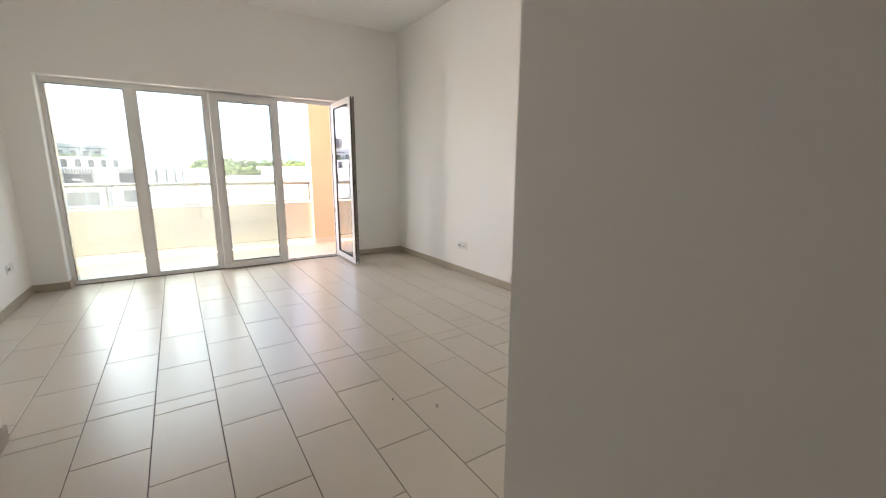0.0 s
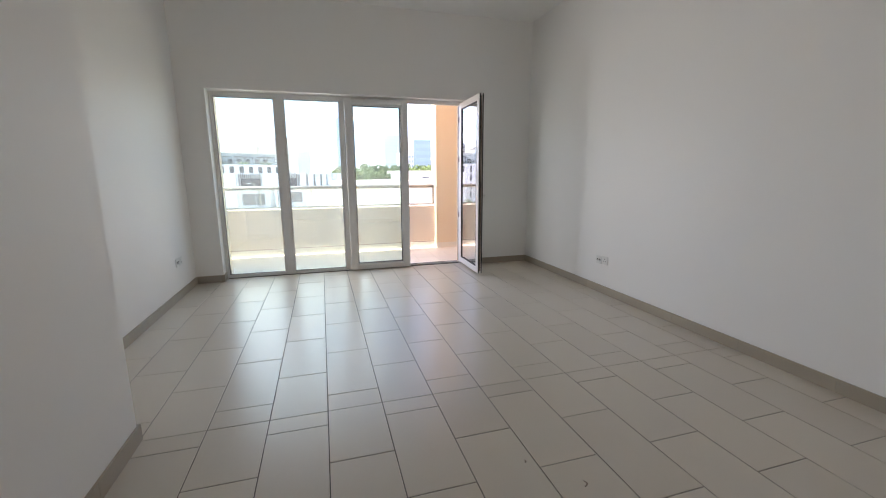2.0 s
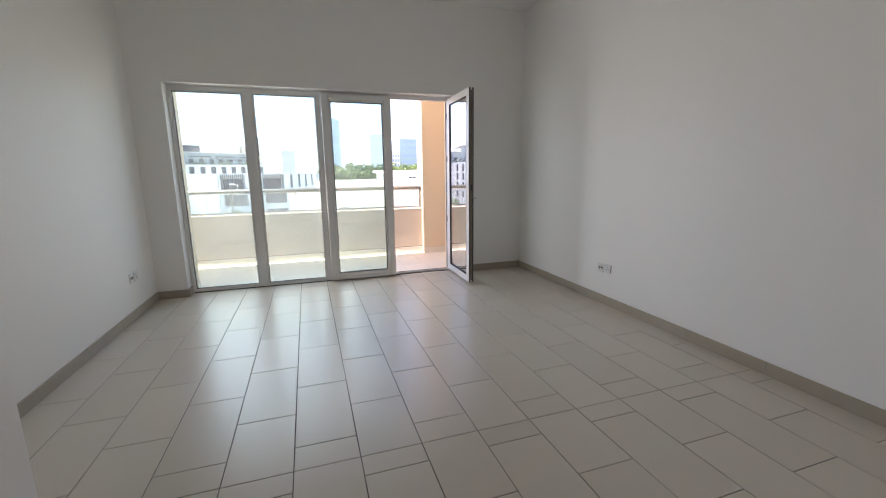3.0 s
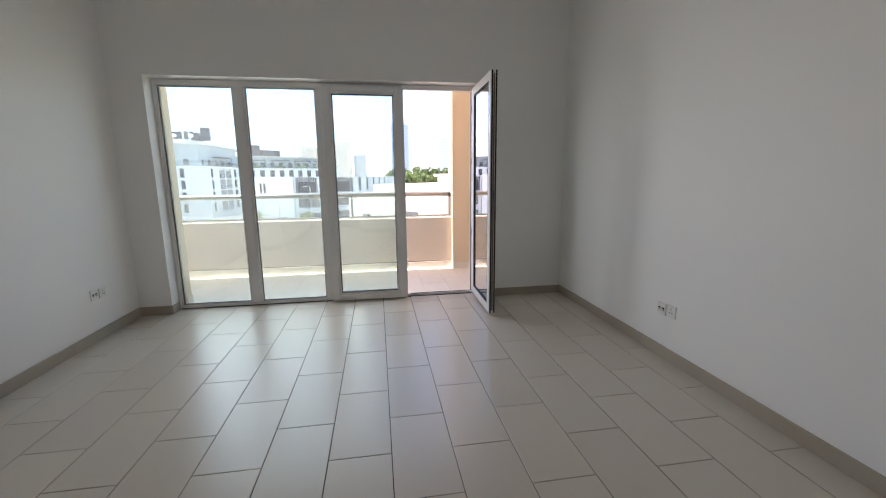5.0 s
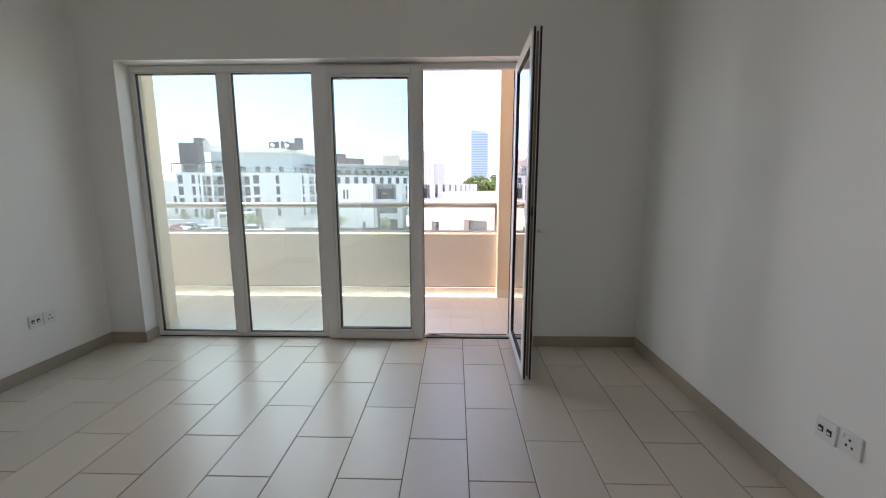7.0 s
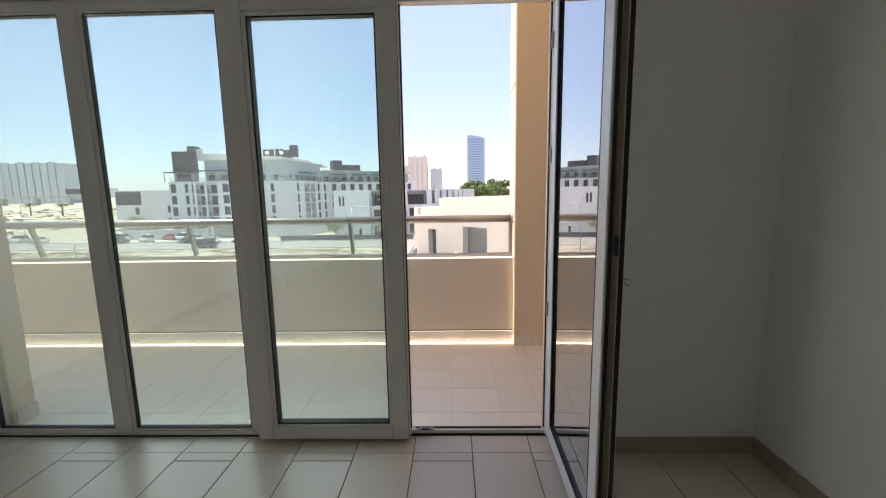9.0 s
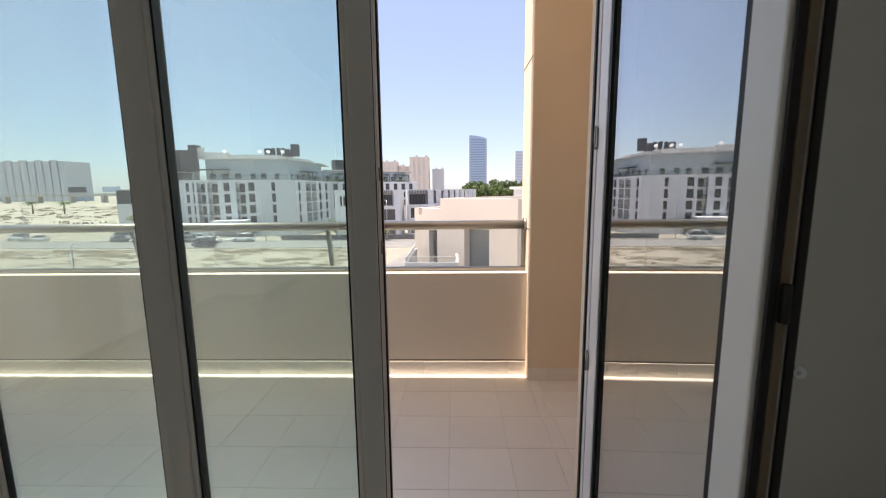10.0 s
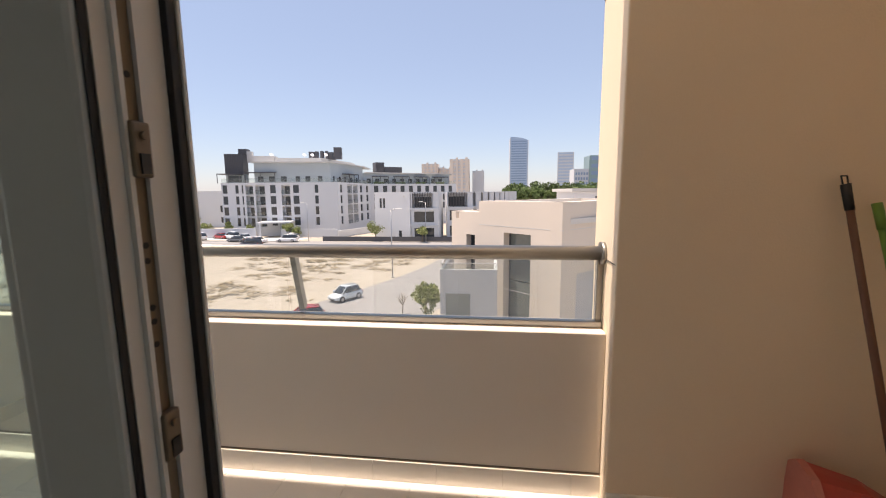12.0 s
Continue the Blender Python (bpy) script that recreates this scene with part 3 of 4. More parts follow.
penthouse(P_B, P_C, [(2, 1.2), (5.5, 1.4), (9, 1.4), (13, 1.4), (17, 1.4)], H - 0.6, HR + 4.0)
penthouse(P_C, P_D, [(2 + 3.0 * i, 1.5) for i in range(10)], H - 0.6, H + 3.4)
bm = bmesh.new()
prism(bm, [(-60.3, 100.4), (-40.0, 104.8), (-38.0, 126.8), (-40, 140), (-63, 128)], HR + 4.0, HR + 4.3)
prism(bm, [(-37.99, 126.8), (-12.2, 147.6), (-14, 160), (-39.99, 140)], H + 3.4, H + 3.7)
part("roof", bm, M_SLAB, APT)
bm = bmesh.new()
prism(bm, [(-55, 104.0), (-43.5, 107.0), (-41.5, 126), (-43, 133), (-57, 126)], HR + 4.31, HR + 5.4)
part("roof", bm, M_SLAB, APT)


def glass_edge(a, b, z, lo, hi):
    m = basis(a, b, z)
    g = part("terrace_railing", boxes((lo, hi, 0.14, 0.18, 1.06, 1.1), m=m), M_LOUVRE, APT)
    part("glass_panel", boxes((lo, hi, 0.15, 0.17, 0, 1.05), m=m), M_CLEAR, g, "clear glass panel")


glass_edge(AL, AC_, H, 0.2, 29.2)
glass_edge(AC_, AR, H, 0.2, 24.2)
glass_edge(AR, AR2, H, 0.2, 32.0)


def pergola(m, x0, x1, y0, y1, z0, z1):
    p = part("pergola", boxes((x0, x1, y0, y1, z1 - 0.22, z1), m=m), M_LOUVRE, APT, "dark metal pergola")
    for x in (x0, (x0 + x1) / 2, x1 - 0.14):
        part("pergola_post", boxes((x, x + 0.14, y0, y0 + 0.14, z0, z1 - 0.22), m=m), M_LOUVRE, p)


mL, mR, mR2 = basis(AL, AC_), basis(AC_, AR), basis(AR, AR2)
pergola(mL, -1.0, 4.6, 0.4, 3.6, H, H + 2.4)
pergola(mL, 5.6, 13.2, 1.2, 4.2, H, H + 2.8)
pergola(mR, 9, 16, 0.4, 2.8, H, H + 2.6)
for i in range(4):
    pergola(mR2, 1 + 7.6 * i, 6.6 + 7.6 * i, 0.5, 3.4, H, H + 2.5)
    part("planter", boxes((1.5 + 7.6 * i, 5.0 + 7.6 * i, 0.4, 0.9, H, H + 0.7), m=mR2), M_LEAF, APT, "green terrace planting")


def louvre_box(m, x0, x1, y0, y1, z0, z1):
    c = part("plant_screen", boxes((x0, x1, y0, y1, z0, z1), m=m), M_LOUVRE, APT, "dark grey louvred plant screen")
    n = max(2, int((x1 - x0) / 0.4))
    for i in range(n):
        x = x0 + (i + 0.5) * (x1 - x0) / n
        part("louvre", boxes((x - 0.06, x + 0.06, y0 - 0.12, y0 - 0.004, z0 + 0.1, z1 - 0.05), m=m), M_LOUVRE, c)


louvre_box(mL, -0.2, 4.4, 3.8, 7.5, H + 2.4, HR + 6.4)
part("plant_base", boxes((-0.15, 4.35, 3.9, 7.4, H - 0.6, H + 2.398), m=mL), M_GREYWALL, APT)
part("base_window", boxes((0.4, 3.8, 3.86, 3.898, H + 0.3, H + 2.0), m=mL), M_PANE, APT, "dark window glass")
louvre_box(mL, 2.6, 4.8, 6.0, 8.5, HR + 6.4, HR + 7.9)
part("roof_plant", boxes((4.9, 6.2, 5.6, 7, HR + 4.3, HR + 7.2), (6.0, 12.0, 5.5, 8.5, HR + 4.3, HR + 6.0), m=mL), M_SLAB, APT)
for i, (x, w, h) in enumerate(((20.4, 1.5, 7.4), (22.2, 0.7, 7.5), (23.5, 0.8, 7.6), (24.8, 0.7, 7.6), (26.0, 0.8, 7.2), (27.2, 2.1, 8.6))):
    part("roof_unit", boxes((x, x + w, 8.5, 10.2, HR + 5.4, HR + h), m=mL), M_LOUVRE, APT, "dark roof air handling unit")
for x, y in ((19.5, 7), (21.5, 7.4), (25.2, 7.0), (11.0, 6.2)):
    bm = bmesh.new()
    tube(bm, mL @ Vector((x, y, HR + 5.4)), mL @ Vector((x, y, HR + 6.1)), 0.06, n=6)
    tube(bm, mL @ Vector((x, y, HR + 6.1)), mL @ Vector((x + 0.2, y - 0.35, HR + 6.4)), 0.1, 0.55, n=10)
    part("satellite_dish", bm, M_PLATE, APT, "white satellite dish")
louvre_box(mR, 10.5, 13.0, 6, 8, HR + 5.4, HR + 7.6)
louvre_box(mR2, 4, 7, 5, 8, H + 3.7, H + 7.2)
louvre_box(mR2, 7.2, 13.5, 5, 8, H + 3.7, H + 5.8)

# entrance canopy, drive and planter walls in front
can = thing("entrance_canopy", "white canopy over the apartment building's entrance drive", "canopy", (0, 0, GZ))
part("canopy_roof", boxes((10.2, 18.0, -5.5, -0.05, 3.6, 3.95), m=mL), M_WHITE, can)
for x in (10.4, 17.3):
    part("canopy_post", boxes((x, x + 0.5, -5.3, -4.8, 0, 3.6), m=mL), M_WHITE, can)
part("canopy_wall", boxes((14.2, 16.8, -0.6, -0.06, 0, 3.6), m=mL), M_GREYWALL, can)


def low_wall(a, b, h, t=0.25):
    return setting("low_wall", boxes((0, (Vector(b) - Vector(a)).length, 0, t, 0, h), m=basis(a, b, GZ)), M_WHITE, "white rendered low garden wall", "wall")


low_wall((-76, 92.6), (-56, 94.4), 2.4)
low_wall((-50.5, 96.4), (-35.6, 96.0), 2.1)
low_wall((-35.3, 96.0), (-30.6, 108.0), 1.7)
setting("low_wall", boxes((-30, 0, 0, 0.25, 0, 1.1), m=basis((-6, 88.3), (0, 88.3), GZ)), M_LOUVRE, "dark grey low fence wall before the houses", "wall")


# ---- white row houses with slatted upper terraces ----
def row_house():
    h = thing("row_house", "white three-storey terraced house with a slatted terrace", "house", (0, 0, GZ), 0, "row houses")
    m = Matrix.Identity(4)
    wins = [(0.7, 5.2, 4.2, 6.6), (0.7, 5.2, 0.5, 2.9)]
    bm = bmesh.new()
    pierced(bm, m, 6.2, 0, 7.4, wins)
    bx(bm, 0, 6.2, 0.36, 12, 0, 7.3)
    bx(bm, 0, 6.2, 1.9, 12, 7.3, 10.9)
    bx(bm, 0, 0.3, 0, 1.9, 7.4, 10.9)
    bx(bm, 0.3, 6.2, 0.0, 1.9, 10.6, 10.9)
    bx(bm, 4.9, 6.2, 0.15, 1.9, 7.4, 10.6)
    part("wall", bm, M_WHITE, h)
    for z0, z1 in ((6.95, 7.4), (3.3, 3.7)):
        part("storey_band", boxes((-0.15, 6.35, -0.25, -0.005, z0, z1)), M_WHITE, h)
    for w in wins:
        window(h, m, w)
    part("terrace_door", boxes((0.6, 4.4, 1.84, 1.895, 7.45, 9.8)), M_PANE, h, "dark glazed door")
    for i in range(12):
        part("slat", boxes((0.42 + i * 0.37, 0.54 + i * 0.37, -0.10, -0.006, 7.42, 10.85)), M_LOUVRE, h, "dark vertical slat")
    return h


first = row_house()
ROWM = pose(-15.6, 89.9, GZ, 0, 0, 2)
first.matrix_basis = ROWM
# blind side wing of the first house
wing = thing("house_wing", "white blind side wing of the terraced house", "house", (0, 0, GZ))
mw = basis((-24.6, 92.2), (-15.75, 89.6))
holes = [(1.3, 1.9, 7.4, 9.6), (2.2, 2.8, 7.4, 9.6), (6.2, 7.0, 0.1, 2.3)]
bm = bmesh.new()
pierced(bm, mw, 9.2, 0, 11.0, holes)
bx(bm, 0, 9.1, 0.36, 10, 0, 10.8, m=mw)
part("wall", bm, M_WHITE, wing)
for q in holes:
    window(wing, mw, q)
part("wall_light", boxes((7.6, 7.9, -0.12, -0.004, 9.8, 10.2), m=mw), M_SLAB, wing)
for i in range(9):
    copy_thing(first, pose(-8.2 + 1.65 * i, 96.0 + 7.0 * i, GZ, 0, 0, 8))

# low white house with slats further off beside the apartments
low = thing("far_house", "white three-storey house with a slatted corner terrace", "house", (0, 0, GZ))
ml = basis((-101, 122), (-82, 127))
holes = [(5.0, 6.2, 1.2, 3.4), (5.0, 6.2, 4.6, 6.8), (14, 14.9, 5, 7.2), (15.6, 16.4, 5, 7.2), (14, 14.9, 1.5, 3.4)]
bm = bmesh.new()
pierced(bm, ml, 19.5, 0, 12.0, holes)
bx(bm, 0, 19.5, 0.36, 10, 0, 11.8, m=ml)
part("wall", bm, M_WHITE, low)
for q in holes:
    window(low, ml, q)
# flat dark sheet on the wall paints the terrace's shade behind the slats
part("terrace_shade", boxes((0.2, 7, -0.02, -0.004, 7.6, 11.6), m=ml), M_PANE, low, "dark sheet for the shaded terrace")
for i in range(13):
    part("slat", boxes((0.3 + i * 0.52, 0.46 + i * 0.52, -0.2, -0.03, 7.6, 11.8), m=ml), M_LOUVRE, low, "dark vertical slat")

# ---- cream villa close by ----
VIL = thing("villa", "cream rendered flat-roofed villa with tall recessed windows", "house", (0, 0, GZ))
V0, V1, V2 = (5.84, 18.0), (2.08, 21.7), (0.46, 23.3)
VR = (12.2, 25.2)
mv = basis(V1, V0)
vl = (Vector(V0) - Vector(V1)).length
VT = 10.34
tall = (vl - 3.45, vl - 1.72, 0.8, 8.78)
bm = bmesh.new()
pierced(bm, mv, vl, 0, VT, [tall], t=0.6)
part("wall", bm, M_VILLA, VIL)
w = part("window", boxes(*ring(tall[0], tall[1], 0.42, 0.5, tall[2], tall[3], 0.07), m=mv), M_LOUVRE, VIL)
for za, zb, mm in ((0.85, 2.6, M_VPANE), (2.65, 4.2, M_BALCGREY), (4.25, 6.3, M_VPANE), (6.35, 8.7, M_VPANE)):
    part("pane", boxes((tall[0] + 0.08, tall[1] - 0.08, 0.45, 0.47, za, zb), m=mv), mm, w)
mvr = basis(V0, VR)
garage = (1.3, 5.6, 0.2, 7.0)
bm = bmesh.new()
pierced(bm, mvr, 9.6, 0, VT, [garage], t=0.6)
part("wall", bm, M_VILLA, VIL)
part("screen_panel", boxes((garage[0], garage[1], 0.3, 0.42, garage[2], garage[3]), m=mvr), M_BALCGREY, VIL, "pale grey recessed screen")
mva = basis(V2, V1)
val = (Vector(V1) - Vector(V2)).length
ann = (val - 1.0, val - 0.3, 5.2, 8.5)
bm = bmesh.new()
pierced(bm, mva, val, 0, 9.75, [ann, (val - 1.9, val - 1.6, 9.35, 9.75)], t=0.5)
part("wall", bm, M_VILLA, VIL)
window(VIL, mva, ann, t=0.5)
part("wall", boxes((0.0, 0.5, 0.51, 6.5, 0, 9.75), m=mva), M_VILLA, VIL)
part("roof", boxes((0.0, vl - 0.0, 0.61, 9.0, VT - 1.0, VT - 0.75), m=mv), M_SLAB, VIL)
part("roof", boxes((0.5, val, 0.51, 6.5, 8.9, 9.15), m=mva), M_SLAB, VIL)
part("parapet", boxes((0, 0.3, 0.61, 9.0, 0, VT), (0, vl - 0.62, 9.0, 9.4, 0, VT), m=mv), M_VILLA, VIL)
for m_, ln in ((mv, vl), (mvr, 9.6)):
    for zj in (5.9, 9.08):
        part("render_joint", boxes((0.01, ln - 0.02, -0.006, -0.001, zj, zj + 0.033), m=m_), M_SLAB, VIL)
# grey balcony with a glass rail
vb = part("balcony", boxes((0.5, 3.05, 17.6, 17.75, 2.9, 7.4), (0.5, 0.65, 17.75, 22.6, 2.9, 7.4), (2.9, 3.05, 17.75, 20.4, 2.9, 7.4), (0.65, 2.9, 17.75, 20.4, 2.9, 3.1)), M_BALCGREY, VIL, "blue-grey rendered balcony box")
part("glass_rail", boxes((0.5, 3.05, 17.66, 17.68, 7.4, 7.66), (0.56, 0.58, 17.75, 22.0, 7.4, 7.66)), M_CLEAR, vb, "clear glass rail")
part("rail_top", boxes((0.5, 3.05, 17.65, 17.69, 7.66, 7.69), (0.55, 0.59, 17.75, 22.0, 7.66, 7.69)), M_SLAB, vb)
part("balcony_window", boxes((0.75, 1.85, 17.57, 17.598, 5.3, 6.3)), M_VPANE, vb, "grey-green window strip")

# neighbouring villa with stair head, tank and cooling units
V9 = thing("villa", "cream flat-roofed villa with a stair head and cooling units", "house", (11.4, 33.0, GZ - 0.33), radians(12))
part("wall", boxes((-3.0, 9, 0, 12, 0, 9.9)), M_VILLA, V9)
part("stair_head", boxes((-1.6, 2.6, 2.0, 6.0, 9.9, 11.1), bevel=0.03), M_WHITE, V9)
part("stair_roof", boxes((-1.9, 2.9, 1.7, 6.3, 11.1, 11.35)), M_SLAB, V9)
part("stair_window", boxes((0.2, 1.0, 1.94, 1.995, 10.1, 10.7)), M_PANE, V9, "dark window glass")
for x in (3.3, 4.9, 6.4):
    u = part("cooling_unit", boxes((x, x + 1.1, 1.5, 2.4, 9.9, 10.9), bevel=0.03), M_PLATE, V9, "white roof cooling unit")
    bm = bmesh.new()
    tube(bm, (x + 0.55, 1.47, 10.4), (x + 0.55, 1.495, 10.4), 0.38, n=16)
    part("fan_grille", bm, M_LOUVRE, u, "dark fan grille")
bm = bmesh.new()
tube(bm, (-2.2, 2.5, 9.9), (-2.2, 2.5, 10.55), 0.4, 0.32, n=14)
part("vent_cowl", bm, M_SLAB, V9)
part("roof_frame", boxes(*ring(3.0, 8.0, 0.6, 0.7, 9.9, 11.4, 0.09)), M_WHITE, V9)


# ---- distant towers ----
def tower(name, label, x, y, w, d, z1, wall, band, floors, ribs=0, rz=0.0, top=None):
    t = thing(name, label, "tower", (x, y, GZ), radians(rz))
    h = z1 + 5 - GZ
    part("shaft", boxes((-w / 2, w / 2, -d / 2, d / 2, 0, h)), wall, t)
    fh = h / floors
    for i in range(floors):
        part("window_band", boxes((-w / 2 + 0.06 * w, w / 2 - 0.06 * w, -d / 2 - 0.25, -d / 2 - 0.01, (i + 0.35) * fh, (i + 0.85) * fh)), band, t, "dark window band")
    for i in range(ribs):
        xx = -w / 2 + (i + 0.5) * w / ribs
        part("rib", boxes((xx - 0.06 * w, xx + 0.06 * w, -d / 2 - 1.2, -d / 2 - 0.26, 0, h + (2 if i % 2 else 0))), wall, t)
    if top:
        top(t, w, d, h)
    return t


def curved_top(t, w, d, h):
    bm = bmesh.new()
    n = 10
    arc = [(-w / 2 + w * i / n, h + 5 * math.cos(math.pi / 2 * (i / n)) ** 0.7) for i in range(n + 1)]
    pts = [(-w / 2, h)] + arc + [(w / 2, h)]
    fr = [bm.verts.new((px, -d / 2, pz)) for px, pz in pts[:-1]] + [bm.verts.new((w / 2, -d / 2, h - 0.01))]
    bk = [bm.verts.new((v.co.x, d / 2, v.co.z)) for v in fr]
    bm.faces.new(fr)
    bm.faces.new(bk[::-1])
    for i in range(len(fr)):
        bm.faces.new((fr[i], bk[i], bk[(i + 1) % len(fr)], fr[(i + 1) % len(fr)]))
    part("crown", bm, M_BLUEGLASS, t, "curved glass crown")
    part("edge_fin", boxes((-w / 2 - 0.8, -w / 2, -d / 2 - 0.8, d / 2, 0, h + 3)), M_HAZEPALE, t)
    part("edge_fin", boxes((w / 2, w / 2 + 0.8, -d / 2 - 0.8, d / 2, 0, h)), M_HAZEPALE, t)


tower("glass_tower", "tall blue glass tower with a curved crown", 37.5, 605, 24, 20, 67.5, M_BLUEGLASS, M_BLUEDARK, 24, top=curved_top)
tower("glass_tower", "pale tower with a blue glass upper front", 104, 610, 22, 20, 50.5, M_HAZEPALE, M_BLUEGLASS, 15, rz=-8)
for x, w, z1, dy in ((-47.4, 28, 44, 0), (-96, 25, 40, 30), (-73, 20, 33, 40), (-20.5, 17, 27, 10), (-84, 16, 36, 60)):
    tower("residential_tower", "beige residential tower with vertical ribs", x, 612 + dy, w, 22, z1, M_BEIGETOWER if w > 17 else M_HAZEPALE, M_HAZEPALE, 12, ribs=4)
g = tower("office_block", "green glass office block with a pale wing", 80, 305, 24, 18, 20.5, M_GREENGLASS, M_BLUEDARK, 7)
part("pale_wing", boxes((-22, -12.2, -9, 8, 0, 26)), M_HAZEPALE, g)
for r in range(3):
    for c in range(5):
        part("window", boxes((-21 + c * 1.8, -20 + c * 1.8, -9.3, -9.01, 15 + r * 3.4, 16.8 + r * 3.4)), M_BLUEDARK, g, "dark window")
part("pale_wing", boxes((12.2, 26, -12, 8, 0, 22)), M_BEIGETOWER, g)
for x, w, mm, lb in ((-725, 78, M_HAZEBLUE, "slab block under construction, paled blue for haze"), (-618, 104, M_HAZEPALE, "slab of joined apartment blocks, paled for haze"), (-820, 90, M_HAZEBLUE, "slab block under construction, paled blue for haze")):
    tower("slab_block", lb, x, 612, w, 40, 44, mm, M_HAZEBLUE if mm is M_HAZEPALE else M_HAZEPALE, 12, ribs=9 if mm is M_HAZEPALE else 0)
via = thing("viaduct", "long pale concrete road viaduct on the skyline", "bridge", (0, 0, GZ))
part("deck", boxes((-1100, -180, 480, 492, 8.0, 11.0)), M_KERB, via)
for i in range(22):
    part("pier", boxes((-1080 + 41 * i, -1076 + 41 * i, 483, 489, 0, 8.0)), M_KERB, via)
for x in (-447, -405):
    sgn = thing("road_sign", "dark overhead road sign on posts", "sign", (x, 478, GZ))
    part("board", boxes((-11, 11, -0.5, 0, 12.5, 19)), M_LOUVRE if x < -420 else M_HAZEBLUE, sgn)
    for px in (-8, 8):
        part("post", boxes((px - 0.4, px + 0.4, 0.01, 0.8, 0, 18)), M_KERB, sgn)

# unfinished grey houses
for i in range(3):
    u = thing("unfinished_house", "grey unfinished concrete house with open window holes", "house", (0, 0, GZ), group="unfinished houses")
    mu = basis((-262 + 14 * i, 158 + 3 * i), (-249 + 14 * i, 161 + 3 * i))
    hs = [(1.5, 4.5, 1, 3.4), (7, 10.5, 1, 3.4), (1.5, 4.5, 5, 7.5), (7, 10.5, 5, 7.5)]
    bm = bmesh.new()
    pierced(bm, mu, 13.2, 0, 9.5, hs, t=0.5)
    bx(bm, 0, 13.2, 4, 10, 0, 9.2, m=mu)
    part("wall", bm, M_KERB, u)
    # dark sheet before the core paints the unlit inside of the holes
    part("dark_backing", boxes((0.2, 13, 3.7, 3.99, 0, 9), m=mu), M_LOUVRE, u)

# ---- trees, scrub ----
rng = random.Random(7)


def crown(bm, centre, rad, n, leaf, seed):
    """Many small leaf cards gathered in uneven lumps."""
    r = random.Random(seed)
    lumps = []
    for _ in range(9):
        v = Vector((r.gauss(0, 1), r.gauss(0, 1), r.gauss(0, 0.8))).normalized() * r.uniform(0.25, 0.75)
        lumps.append((Vector((v.x * rad[0], v.y * rad[1], v.z * rad[2])), r.uniform(0.3, 0.55)))
    for _ in range(n):
        c, s = r.choice(lumps)
        d = Vector((r.gauss(0, 1), r.gauss(0, 1), r.gauss(0, 1))).normalized() * s * r.uniform(0.55, 1.0)
        p = Vector(centre) + c + Vector((d.x * rad[0], d.y * rad[1], d.z * rad[2]))
        e = Euler((r.uniform(0, 6.3), r.uniform(0, 6.3), r.uniform(0, 6.3))).to_matrix()
        a, b = leaf * r.uniform(0.6, 1.2), leaf * r.uniform(0.4, 0.8)
        bm.faces.new([bm.verts.new(p + e @ Vector(q)) for q in ((-a, 0, 0), (0, -b, 0.1 * a), (a, 0, 0), (0, b, 0.1 * a))])


def tree(name, label, at, h, rad, n, leaf, seed, material, group=""):
    t = thing(name, label, "tree", at, group=group)
    bm = bmesh.new()
    r = random.Random(seed)
    fork = Vector((r.uniform(-0.1, 0.1) * h, r.uniform(-0.1, 0.1) * h, h * 0.42))
    tube(bm, (0, 0, 0), fork, 0.035 * h, 0.022 * h, n=8)
    for _ in range(5):
        tip = Vector((r.uniform(-0.7, 0.7) * rad[0], r.uniform(-0.7, 0.7) * rad[1], h * r.uniform(0.6, 0.88)))
        tube(bm, fork, tip, 0.016 * h, 0.005 * h, n=6)
    part("trunk", bm, M_BARK, t)
    bm = bmesh.new()
    crown(bm, (0, 0, h - rad[2]), rad, n, leaf, seed + 1)
    part("crown", bm, material, t, "leafy crown")
    return t


far_trees = [tree("tree", "dense dark green tree in a far belt", (14, 235, GZ), 15.0, (5.2, 5.2, 5.0), 650, 0.75, 20 + i, M_LEAF, "far belt of trees") for i in range(3)]
far_trees[1].location, far_trees[2].location = (19.5, 240, GZ), (26, 236, GZ)
k = 0
for row in range(3):
    for i in range(16):
        k += 1
        copy_thing(far_trees[k % 3], pose(12 + i * 5.4 + rng.uniform(-1.5, 1.5), 228 + row * 9 + rng.uniform(-2, 2), GZ, 0, 0, rng.uniform(0, 360)) @ Matrix.Scale(rng.uniform(0.85, 1.1), 4))
for x, y, h, r_, m_ in ((-47.5, 94.6, 3.8, 1.6, M_LEAF2), (-45.5, 95.0, 3.0, 1.4, M_LEAF2), (-23.5, 88.8, 4.8, 2.3, M_LEAF2), (-12.6, 86.9, 3.6, 1.8, M_LEAF2), (-70.5, 95.4, 4.2, 2.2, M_LEAF2),
                        (-64.0, 95.2, 4.0, 1.5, M_LEAF2), (-58.5, 95.8, 3.4, 1.2, M_LEAF2), (-92.5, 119, 5, 2.5, M_LEAF2)):
    tree("tree", "small pale green street tree", (x, y, GZ), h, (r_, r_, h * 0.36), 420, 0.24, int(abs(x) * 10), m_, "street trees")
tree("tree", "dense bushy green tree beside the grey balcony", (-2.75, 33.0, GZ), 3.9, (1.35, 1.35, 1.7), 1500, 0.15, 99, M_LEAF2)
bare = thing("bare_tree", "small leafless tree by the lane", "tree", (-5.2, 34.5, GZ))
bm = bmesh.new()
tube(bm, (0, 0, 0), (0.05, 0, 0.9), 0.05, 0.035, n=6)
